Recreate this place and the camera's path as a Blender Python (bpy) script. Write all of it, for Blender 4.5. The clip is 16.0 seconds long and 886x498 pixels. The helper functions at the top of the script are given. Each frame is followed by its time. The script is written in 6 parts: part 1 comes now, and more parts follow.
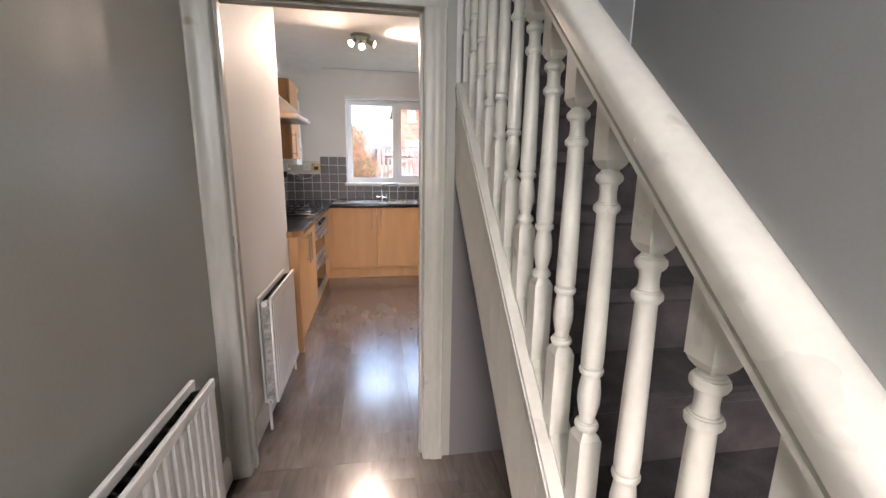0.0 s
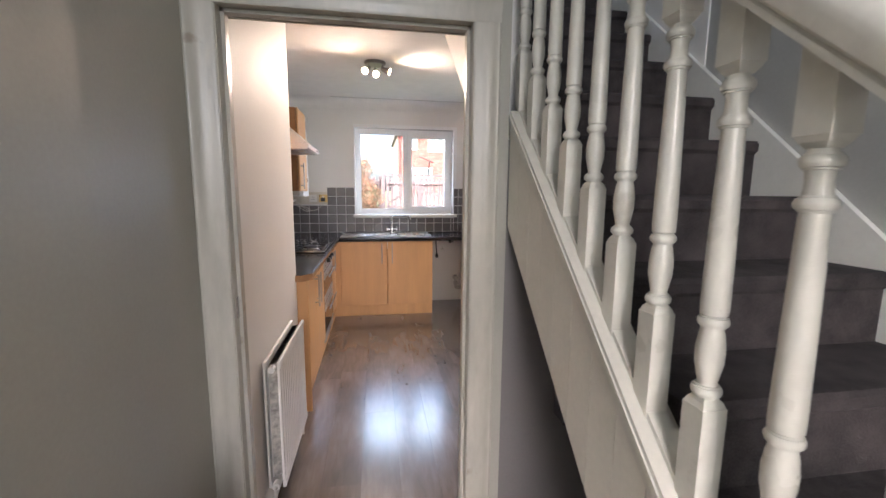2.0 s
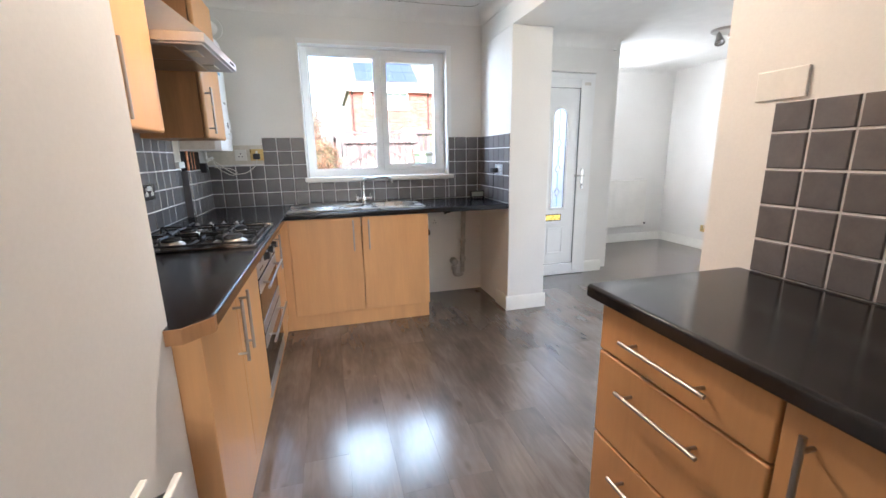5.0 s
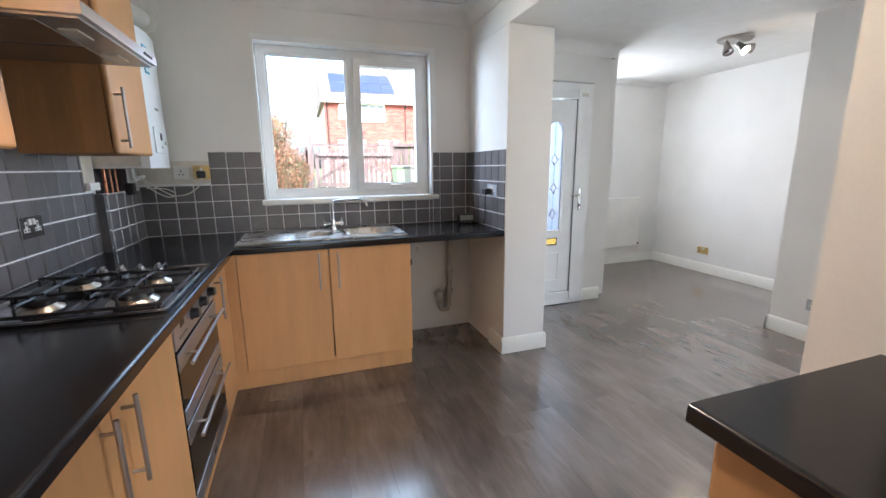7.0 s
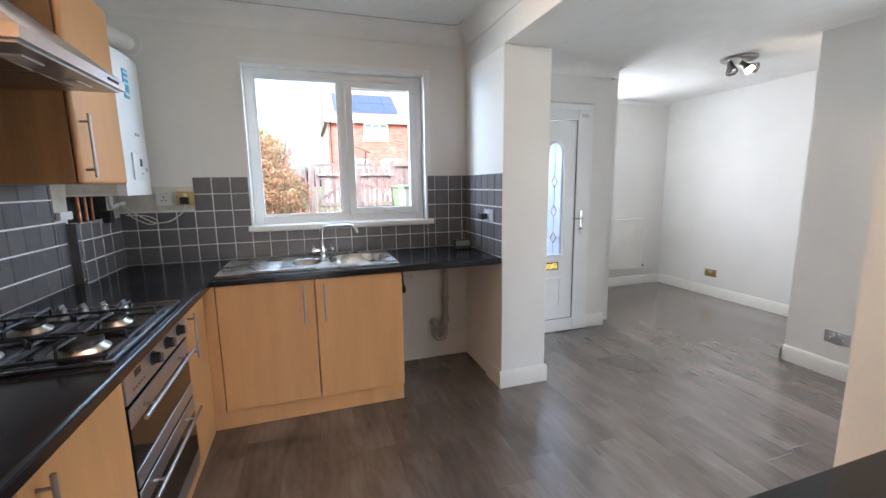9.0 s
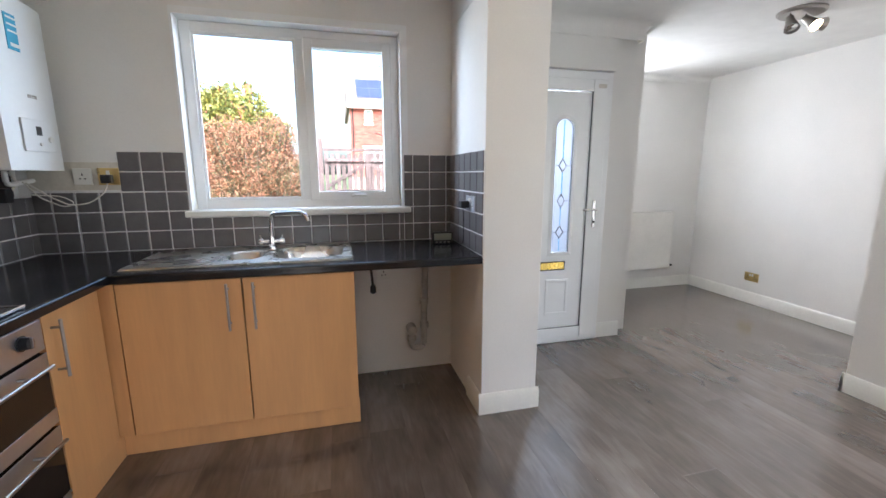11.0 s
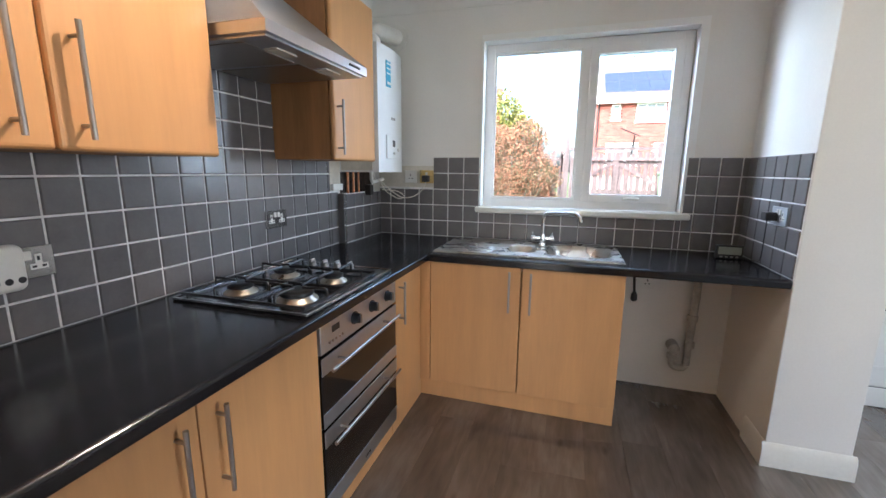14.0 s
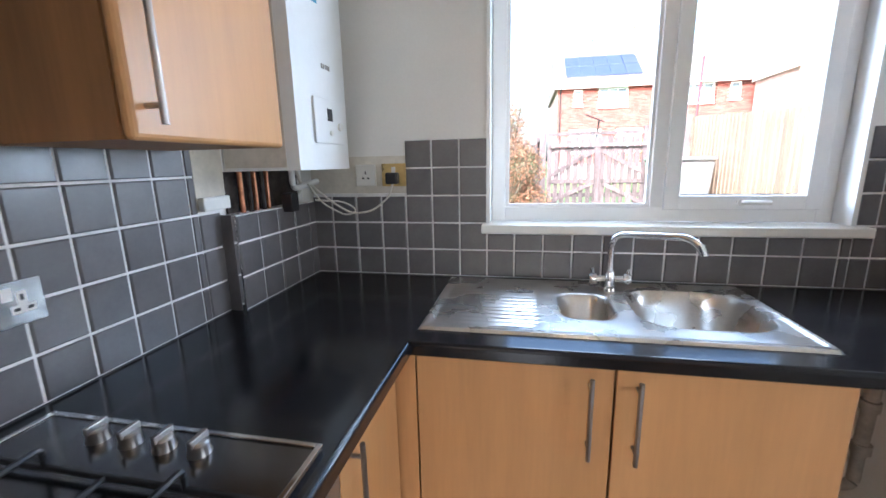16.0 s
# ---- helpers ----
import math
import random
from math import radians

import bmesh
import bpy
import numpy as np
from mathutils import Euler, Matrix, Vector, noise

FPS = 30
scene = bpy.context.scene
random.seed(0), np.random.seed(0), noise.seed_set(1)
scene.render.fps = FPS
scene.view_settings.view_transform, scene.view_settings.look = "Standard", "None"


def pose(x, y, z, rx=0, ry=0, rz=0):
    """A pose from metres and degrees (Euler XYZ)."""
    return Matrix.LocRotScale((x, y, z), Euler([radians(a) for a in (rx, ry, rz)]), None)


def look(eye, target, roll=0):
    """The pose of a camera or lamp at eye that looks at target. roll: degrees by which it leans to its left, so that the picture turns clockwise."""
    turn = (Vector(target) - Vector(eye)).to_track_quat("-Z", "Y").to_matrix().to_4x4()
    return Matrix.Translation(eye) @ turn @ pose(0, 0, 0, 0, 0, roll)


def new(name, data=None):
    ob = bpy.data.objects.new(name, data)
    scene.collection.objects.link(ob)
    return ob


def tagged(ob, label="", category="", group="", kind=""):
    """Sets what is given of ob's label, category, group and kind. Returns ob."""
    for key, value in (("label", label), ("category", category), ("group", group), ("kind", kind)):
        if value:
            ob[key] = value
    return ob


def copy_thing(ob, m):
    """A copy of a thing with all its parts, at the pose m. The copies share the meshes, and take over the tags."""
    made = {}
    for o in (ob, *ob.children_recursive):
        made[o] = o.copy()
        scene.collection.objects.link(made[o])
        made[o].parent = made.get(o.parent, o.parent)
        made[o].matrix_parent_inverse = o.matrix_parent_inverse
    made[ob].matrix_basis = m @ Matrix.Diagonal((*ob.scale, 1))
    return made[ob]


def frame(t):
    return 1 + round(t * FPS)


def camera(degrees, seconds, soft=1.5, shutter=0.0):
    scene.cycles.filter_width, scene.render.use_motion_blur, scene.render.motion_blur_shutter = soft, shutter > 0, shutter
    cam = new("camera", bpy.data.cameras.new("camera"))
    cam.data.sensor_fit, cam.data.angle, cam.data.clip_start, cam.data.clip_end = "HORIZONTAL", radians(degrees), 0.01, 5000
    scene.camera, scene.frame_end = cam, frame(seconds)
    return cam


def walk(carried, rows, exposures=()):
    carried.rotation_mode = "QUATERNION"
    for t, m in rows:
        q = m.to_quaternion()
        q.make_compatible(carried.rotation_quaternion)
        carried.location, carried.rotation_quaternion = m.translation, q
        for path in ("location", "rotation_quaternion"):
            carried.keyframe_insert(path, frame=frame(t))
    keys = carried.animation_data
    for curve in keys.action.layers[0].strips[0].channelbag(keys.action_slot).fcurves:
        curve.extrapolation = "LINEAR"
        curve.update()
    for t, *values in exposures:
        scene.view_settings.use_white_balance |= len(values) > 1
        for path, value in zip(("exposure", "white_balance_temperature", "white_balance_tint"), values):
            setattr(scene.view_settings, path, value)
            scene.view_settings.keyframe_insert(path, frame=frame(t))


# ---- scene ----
cam = camera(94.8, 16.0, shutter=0.15)
PATH = [
    (0, (-0.527, -5.488, 1.371), (-0.21, -3.555, 0.968), 0.8),
    (0.5, (-0.519, -5.465, 1.362), (-0.232, -3.532, 0.936), 1.2),
    (1, (-0.538, -5.392, 1.383), (-0.297, -3.448, 0.978), 0.8),
    (1.5, (-0.566, -5.322, 1.407), (-0.342, -3.362, 1.078), 0.8),
    (2, (-0.649, -5.146, 1.427), (-0.327, -3.192, 1.145), 0.5),
    (2.5, (-0.723, -4.92, 1.372), (-0.421, -2.967, 1.064), -0.0),
    (3, (-0.719, -4.674, 1.389), (-0.472, -2.718, 1.055), -0.5),
    (3.2, (-0.736, -4.578, 1.375), (-0.479, -2.624, 1.035), -0.7),
    (3.5, (-0.764, -4.396, 1.366), (-0.472, -2.45, 1.008), -1.1),
    (4, (-0.805, -4.151, 1.342), (-0.412, -2.231, 0.944), -1.5),
    (4.2, (-0.793, -4.048, 1.325), (-0.37, -2.138, 0.906), -1.4),
    (6.3, (-0.667, -3.177, 1.293), (-0.073, -1.323, 0.834), -0.7),
    (6.5, (-0.654, -3.146, 1.307), (-0.055, -1.291, 0.861), -0.8),
    (7, (-0.647, -3.114, 1.346), (-0.019, -1.256, 0.95), -0.6),
    (7.5, (-0.632, -3.116, 1.404), (0.017, -1.257, 1.055), -0.6),
    (8, (-0.629, -3.124, 1.445), (0.022, -1.258, 1.133), -0.5),
    (8.5, (-0.639, -3.111, 1.438), (0.028, -1.247, 1.157), -0.5),
    (9, (-0.536, -2.995, 1.392), (0.079, -1.118, 1.078), -0.8),
    (11.3, (-0.065, -2.599, 1.337), (0.36, -0.682, 0.957), 0.4),
    (11.5, (-0.092, -2.608, 1.354), (0.23, -0.674, 0.958), 0.4),
    (12, (-0.131, -2.643, 1.349), (-0.059, -0.684, 0.952), 0.4),
    (12.5, (-0.162, -2.687, 1.349), (-0.338, -0.733, 0.957), 0.5),
    (13, (-0.242, -2.716, 1.355), (-0.595, -0.788, 0.96), 0.6),
    (13.5, (-0.277, -2.739, 1.341), (-0.779, -0.84, 0.962), 0.7),
    (14, (-0.317, -2.725, 1.369), (-0.891, -0.847, 0.991), 0.6),
    (14.5, (-0.35, -2.638, 1.373), (-0.964, -0.769, 1.011), 0.6),
    (15, (-0.523, -2.368, 1.335), (-1.04, -0.473, 0.96), 0.5),
    (15.5, (-0.667, -1.985, 1.355), (-1.033, -0.062, 0.948), -0.9),
    (16, (-0.759, -1.581, 1.368), (-1.149, 0.337, 0.955), -1.2),
]
walk(cam, [(t, look(eye, target, roll)) for t, eye, target, roll in PATH], exposures=[(0, 3.15, 5850, 17), (2.0, 3.2, 5800, 17), (3.5, 3.5, 5750, 15), (4.2, 3.6, 5600, 11), (6.3, 3.02, 5550, 10), (9.2, 2.97, 5550, 10), (11.3, 2.92, 5650, 11), (14.5, 3.07, 5470, 9), (16, 3.2, 5430, 11)])

HALL_L, PASS_L, KIT_L, KIT_R = -1.19, -1.14, -1.70, 0.60
CEIL, DCEIL = 2.50, 2.40


def string_z(y):
    """Height of the top of the stair string at y."""
    return 0.837 + 0.90 * (y + 4.75)


# ---- world and large lights ----
world = bpy.data.worlds.new("world")
scene.world = world
world.use_nodes = True
wt = world.node_tree
sky = wt.nodes.new("ShaderNodeTexSky")
sky.sky_type = "NISHITA"
sky.sun_disc = False
sky.sun_elevation, sky.sun_rotation = radians(38), radians(200)
sky.air_density, sky.dust_density, sky.ozone_density = 1.0, 6.0, 1.0
wt.links.new(sky.outputs[0], wt.nodes["Background"].inputs[0])
wt.nodes["Background"].inputs[1].default_value = 0.15

sun = new("sun", bpy.data.lights.new("sun", "SUN"))
sun.data.energy, sun.data.angle, sun.data.color = 0.95, radians(12), (1.0, 0.95, 0.88)
sun.matrix_world = look((0, 0, 0), (-math.sin(radians(200)) * 1.0, -math.cos(radians(200)) * 1.0, -0.78))


def area(name, eye, target, w, h, power, color):
    l = new(name, bpy.data.lights.new(name, "AREA"))
    l.data.shape, l.data.size, l.data.size_y = "RECTANGLE", w, h
    l.data.energy, l.data.color = power, color
    l.matrix_world = look(eye, target)
    return l


area("dining_window_light", (2.62, 1.66, 1.80), (2.62, 0, 1.55), 0.62, 1.05, 6.0, (1.0, 0.97, 0.93))
area("kitchen_window_light", (-0.28, 1.75, 3.35), (-0.28, -0.6, 1.0), 2.6, 1.5, 14, (0.84, 0.92, 1.0))
area("kitchen_window_side_light", (-2.35, 1.25, 1.85), (0.65, -0.38, 1.60), 1.2, 1.3, 25, (0.84, 0.92, 1.0))
area("kitchen_window_cross_light", (1.85, 1.30, 1.90), (-1.69, -0.95, 1.25), 1.0, 1.3, 16, (0.84, 0.92, 1.0))
area("patio_window_light", (3.50, -2.55, 1.15), (0, -1.7, 1.15), 1.1, 1.9, 5.5, (1.0, 0.96, 0.91))
area("front_door_light", (-0.68, -7.12, 2.15), (-0.60, -3.5, 1.1), 0.75, 1.0, 4.2, (0.96, 0.96, 0.93))
area("back_door_light", (1.555, 0.30, 1.24), (1.555, 0, 1.24), 0.22, 1.05, 0.15, (0.94, 0.98, 1.0))


def bulb(name, p, d, power, r=0.02):
    l = new(name, bpy.data.lights.new(name, "SPOT"))
    l.data.energy, l.data.color, l.data.shadow_soft_size = power, (1.0, 0.76, 0.54), r
    l.data.spot_size, l.data.spot_blend = radians(135), 1.0
    l.matrix_world = look(p, p + d)


# ---- materials ----
def nodes_of(name):
    m = bpy.data.materials.new(name)
    m.use_nodes = True
    return m, m.node_tree, m.node_tree.nodes["Principled BSDF"]


def mat(name, base, rough=0.5, metal=0.0, var=0.08, scale=6.0, fine=60.0, bump=0.1, stretch=(1, 1, 1), coat=0.0, rvar=0.1, randomize=0.0, dark=None, spots=0.0):
    """A surface with wear at two scales: a wide mottle and a fine grain, in colour, gloss and relief."""
    m, t, p = nodes_of(name)
    n, l = t.nodes, t.links
    tc = n.new("ShaderNodeTexCoord")
    geo = n.new("ShaderNodeNewGeometry")
    mp = n.new("ShaderNodeMapping")
    mp.inputs["Scale"].default_value = stretch
    l.new(geo.outputs["Position"], mp.inputs[0])
    big, small = n.new("ShaderNodeTexNoise"), n.new("ShaderNodeTexNoise")
    big.inputs["Scale"].default_value, small.inputs["Scale"].default_value = scale, fine
    big.inputs["Detail"].default_value, small.inputs["Detail"].default_value = 4, 3
    l.new(mp.outputs[0], big.inputs[0]), l.new(mp.outputs[0], small.inputs[0])
    mixf = n.new("ShaderNodeMath")
    mixf.operation = "ADD"
    l.new(big.outputs[0], mixf.inputs[0])
    half = n.new("ShaderNodeMath")
    half.operation = "MULTIPLY"
    half.inputs[1].default_value = 0.45
    l.new(small.outputs[0], half.inputs[0])
    l.new(half.outputs[0], mixf.inputs[1])
    ramp = n.new("ShaderNodeValToRGB")
    a = dark or [c * (1 - var * 1.6) for c in base]
    b = [min(1, c * (1 + var)) for c in base]
    ramp.color_ramp.elements[0].position, ramp.color_ramp.elements[1].position = 0.48, 0.95
    ramp.color_ramp.elements[0].color, ramp.color_ramp.elements[1].color = (*a, 1), (*b, 1)
    l.new(mixf.outputs[0], ramp.inputs[0])
    out = ramp.outputs[0]
    if randomize:
        info = n.new("ShaderNodeObjectInfo")
        hsv = n.new("ShaderNodeHueSaturation")
        rg = n.new("ShaderNodeMapRange")
        rg.inputs[3].default_value, rg.inputs[4].default_value = 1 - randomize, 1 + randomize
        l.new(info.outputs["Random"], rg.inputs[0])
        l.new(rg.outputs[0], hsv.inputs["Value"])
        l.new(out, hsv.inputs["Color"])
        out = hsv.outputs[0]
    if spots:
        sp = n.new("ShaderNodeTexNoise")
        sp.inputs["Scale"].default_value, sp.inputs["Detail"].default_value = 9, 6
        l.new(geo.outputs["Position"], sp.inputs[0])
        sr = n.new("ShaderNodeValToRGB")
        sr.color_ramp.elements[0].position, sr.color_ramp.elements[1].position = 0.66, 0.72
        sr.color_ramp.elements[1].color = (spots, spots, spots, 1)
        sr.color_ramp.elements[0].color = (0, 0, 0, 1)
        l.new(sp.outputs[0], sr.inputs[0])
        mx = n.new("ShaderNodeMixRGB")
        mx.inputs[2].default_value = (0.22, 0.17, 0.12, 1)
        l.new(sr.outputs[0], mx.inputs[0]), l.new(out, mx.inputs[1])
        out = mx.outputs[0]
    l.new(out, p.inputs["Base Color"])
    rr = n.new("ShaderNodeMapRange")
    rr.inputs[3].default_value, rr.inputs[4].default_value = max(0.02, rough - rvar), min(1, rough + rvar)
    l.new(big.outputs[0], rr.inputs[0])
    l.new(rr.outputs[0], p.inputs["Roughness"])
    p.inputs["Metallic"].default_value = metal
    p.inputs["Coat Weight"].default_value = coat
    p.inputs["Coat Roughness"].default_value = 0.15
    if bump:
        bp = n.new("ShaderNodeBump")
        bp.inputs["Strength"].default_value, bp.inputs["Distance"].default_value = bump, 0.004
        l.new(mixf.outputs[0], bp.inputs["Height"])
        l.new(bp.outputs[0], p.inputs["Normal"])
    return m


M = {}
M["hall_wall"] = mat("hall_wall_paint", (0.34, 0.332, 0.285), 0.34, var=0.05, scale=2.5, fine=90, bump=0.12)
M["white_wall"] = mat("white_wall_paint", (0.80, 0.785, 0.755), 0.62, var=0.03, scale=2.0, fine=110, bump=0.15)
M["stair_wall"] = mat("stair_wall_paint", (0.42, 0.42, 0.40), 0.55, var=0.05, scale=2.0, fine=90, bump=0.12)
# Closing wall under the stairs: same finish as stair_wall in a darker colour.
M["understair"] = mat("dark_taupe_wall", (0.150, 0.140, 0.138), 0.55, var=0.06, scale=2.0, fine=90, bump=0.12)
M["ceiling"] = mat("ceiling_paint", (0.80, 0.79, 0.76), 0.8, var=0.03, scale=8, fine=130, bump=0.6)
M["gloss"] = mat("aged_white_gloss", (0.62, 0.60, 0.53), 0.30, var=0.06, scale=7, fine=60, bump=0.25, spots=0.35)
M["gloss2"] = mat("white_gloss_skirting", (0.80, 0.79, 0.74), 0.33, var=0.04, scale=7, fine=60, bump=0.15)
M["panel"] = mat("painted_boarding", (0.66, 0.63, 0.55), 0.45, var=0.05, scale=5, fine=70, bump=0.2)
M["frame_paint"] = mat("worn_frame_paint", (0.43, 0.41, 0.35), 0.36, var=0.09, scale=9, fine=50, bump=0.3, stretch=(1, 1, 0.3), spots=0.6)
M["rad"] = mat("radiator_enamel", (0.80, 0.78, 0.73), 0.33, var=0.04, scale=5, fine=50, bump=0.06)
M["fin_dust"] = mat("dusty_fin_steel", (0.46, 0.43, 0.38), 0.7, var=0.35, scale=30, bump=0.2)
M["dark_gap"] = mat("dusty_convector", (0.10, 0.09, 0.08), 0.8, var=0.3, scale=30, bump=0.2)
M["carpet"] = mat("dark_stair_carpet", (0.032, 0.026, 0.026), 0.95, var=0.9, scale=14, fine=260, bump=1.0, dark=(0.012, 0.010, 0.010))
M["beech"] = mat("beech_laminate", (0.61, 0.33, 0.135), 0.38, var=0.055, scale=3.0, fine=22, bump=0.03, stretch=(4, 4, 0.35), randomize=0.03)
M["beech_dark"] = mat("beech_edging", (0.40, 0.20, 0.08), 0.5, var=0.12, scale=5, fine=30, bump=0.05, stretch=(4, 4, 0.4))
M["worktop"] = mat("black_worktop_laminate", (0.008, 0.008, 0.010), 0.17, var=0.3, scale=7, fine=220, bump=0.02, rvar=0.05, dark=(0.010, 0.010, 0.012))
M["worktop"].node_tree.nodes["Principled BSDF"].inputs["Specular IOR Level"].default_value = 0.45
M["tile"] = mat("grey_wall_tile", (0.130, 0.121, 0.123), 0.38, var=0.10, scale=16, fine=90, bump=0.10, randomize=0.10, rvar=0.06, coat=0.35)
M["tile"].node_tree.nodes["Principled BSDF"].inputs["Specular IOR Level"].default_value = 0.65
M["grout"] = mat("pale_grout", (0.80, 0.79, 0.78), 0.9, var=0.12, scale=14, fine=120, bump=0.3)
M["steel"] = mat("brushed_steel", (0.56, 0.58, 0.62), 0.38, 1.0, var=0.05, scale=3, fine=60, bump=0.0, rvar=0.03)
M["hob_steel"] = mat("dark_hob_steel", (0.22, 0.22, 0.23), 0.20, 1.0, var=0.08, scale=5, fine=90, bump=0.0, rvar=0.04)
M["sink_steel"] = mat("sink_steel", (0.62, 0.60, 0.57), 0.28, 1.0, var=0.08, scale=8, fine=140, bump=0.05)
M["plate_steel"] = mat("polished_plate_steel", (0.46, 0.46, 0.46), 0.16, 1.0, var=0.06, scale=8, bump=0.02, rvar=0.03)
M["burner_brass"] = mat("warm_burner_alloy", (0.50, 0.45, 0.38), 0.30, 1.0, var=0.12, scale=20, bump=0.03)
M["chrome"] = mat("chrome", (0.80, 0.80, 0.80), 0.10, 1.0, var=0.03, bump=0.0, rvar=0.04)
M["nickel"] = mat("satin_nickel", (0.38, 0.355, 0.33), 0.32, 1.0, var=0.06, scale=10, bump=0.03)
M["iron"] = mat("black_enamel", (0.012, 0.012, 0.013), 0.35, var=0.3, scale=20, bump=0.15)
M["black_glass"] = mat("black_oven_glass", (0.012, 0.010, 0.009), 0.07, var=0.2, scale=5, bump=0.0, rvar=0.03)
M["black"] = mat("black_plastic", (0.018, 0.018, 0.020), 0.4, var=0.2, scale=20, bump=0.08)
M["upvc"] = mat("white_upvc", (0.88, 0.885, 0.88), 0.24, var=0.02, scale=5, bump=0.03, rvar=0.01)
M["white_plastic"] = mat("white_plastic", (0.78, 0.77, 0.73), 0.35, var=0.04, scale=12, bump=0.04)
M["boiler"] = mat("boiler_casing", (0.78, 0.79, 0.79), 0.38, var=0.02, scale=4, bump=0.03, rvar=0.01)
M["pipe"] = mat("white_plastic_pipe", (0.66, 0.63, 0.57), 0.4, var=0.08, scale=15, bump=0.06)
M["waste"] = mat("grubby_waste_plastic", (0.44, 0.42, 0.39), 0.45, var=0.15, scale=15, bump=0.06)
M["copper"] = mat("copper_pipe", (0.62, 0.28, 0.15), 0.35, 1.0, var=0.2, scale=30, bump=0.1)
M["plug_brass"] = mat("worn_brass", (0.70, 0.52, 0.22), 0.3, 1.0, var=0.1, scale=20, bump=0.05)
M["blue_label"] = mat("blue_label", (0.06, 0.36, 0.55), 0.4, var=0.08, scale=12, bump=0.0)
M["bare"] = mat("bare_plaster", (0.66, 0.62, 0.54), 0.85, var=0.10, scale=9, fine=60, bump=0.4, spots=0.4)
M["under"] = mat("dirty_white_wall", (0.66, 0.63, 0.56), 0.7, var=0.08, scale=4, fine=60, bump=0.2, spots=0.35)
M["amber"] = mat("gold_letterplate", (0.75, 0.52, 0.12), 0.25, 1.0, var=0.05, scale=9, bump=0.03)
M["brick"] = mat("red_brick", (0.32, 0.10, 0.08), 0.85, var=0.18, scale=5, fine=30, bump=0.3, randomize=0.12)
M["pale_brick"] = mat("pale_pink_brick", (0.46, 0.32, 0.27), 0.85, var=0.10, scale=4, fine=30, bump=0.3)
M["mortar"] = mat("mortar", (0.40, 0.32, 0.27), 0.9, var=0.1, scale=8, bump=0.2)
M["roof"] = mat("concrete_roof_tile", (0.20, 0.17, 0.15), 0.85, var=0.2, scale=3, fine=25, bump=0.4)
M["solar"] = mat("solar_panel", (0.035, 0.045, 0.115), 0.40, var=0.1, scale=1, bump=0.0)
M["fence_dark"] = mat("weathered_dark_fence", (0.135, 0.098, 0.098), 0.9, var=0.35, scale=4, fine=35, bump=0.5, stretch=(3, 3, 0.5), randomize=0.3)
M["fence_light"] = mat("new_pine_fence", (0.27, 0.18, 0.125), 0.8, var=0.15, scale=4, fine=30, bump=0.3, stretch=(3, 3, 0.5), randomize=0.12)
M["bin_grey"] = mat("grey_bin_plastic", (0.16, 0.15, 0.15), 0.5, var=0.1, scale=6, bump=0.1)
M["bin_green"] = mat("green_bin_plastic", (0.24, 0.36, 0.21), 0.5, var=0.1, scale=6, bump=0.1)
M["grass"] = mat("garden_grass", (0.09, 0.12, 0.035), 0.95, var=0.4, scale=1.5, fine=60, bump=1.0)
M["bark"] = mat("bark", (0.10, 0.075, 0.05), 0.95, var=0.3, scale=12, bump=0.6)
M["red"] = mat("red_paint", (0.50, 0.02, 0.03), 0.5, var=0.1, scale=8, bump=0.05)
M["far_white"] = mat("white_render", (0.72, 0.70, 0.66), 0.8, var=0.05, scale=3, bump=0.1)
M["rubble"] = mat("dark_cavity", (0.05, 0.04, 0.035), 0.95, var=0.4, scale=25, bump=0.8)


def leaf_mat(name, a, b):
    m, t, p = nodes_of(name)
    geo, ramp = t.nodes.new("ShaderNodeNewGeometry"), t.nodes.new("ShaderNodeValToRGB")
    ramp.color_ramp.elements[0].color, ramp.color_ramp.elements[1].color = (*a, 1), (*b, 1)
    mid = ramp.color_ramp.elements.new(0.45)
    mid.color = (*[(u + v) * 0.42 for u, v in zip(a, b)], 1)
    patch, blend = t.nodes.new("ShaderNodeTexNoise"), t.nodes.new("ShaderNodeMath")
    patch.inputs["Scale"].default_value = 2.6
    t.links.new(geo.outputs["Position"], patch.inputs[0])
    blend.operation, blend.inputs[2].default_value = "MULTIPLY_ADD", -0.42
    blend.inputs[1].default_value = 0.9
    add = t.nodes.new("ShaderNodeMath")
    t.links.new(patch.outputs[0], blend.inputs[0]), t.links.new(blend.outputs[0], add.inputs[1])
    t.links.new(geo.outputs["Random Per Island"], add.inputs[0]), t.links.new(add.outputs[0], ramp.inputs[0])
    t.links.new(ramp.outputs[0], p.inputs["Base Color"])
    p.inputs["Roughness"].default_value = 0.6
    return m


M["leaf_copper"] = leaf_mat("copper_beech_leaves", (0.050, 0.075, 0.028), (0.36, 0.145, 0.085))
M["leaf_yellow"] = leaf_mat("yellow_green_leaves", (0.08, 0.11, 0.02), (0.24, 0.21, 0.035))
M["leaf_green"] = leaf_mat("green_leaves", (0.05, 0.10, 0.02), (0.12, 0.18, 0.04))


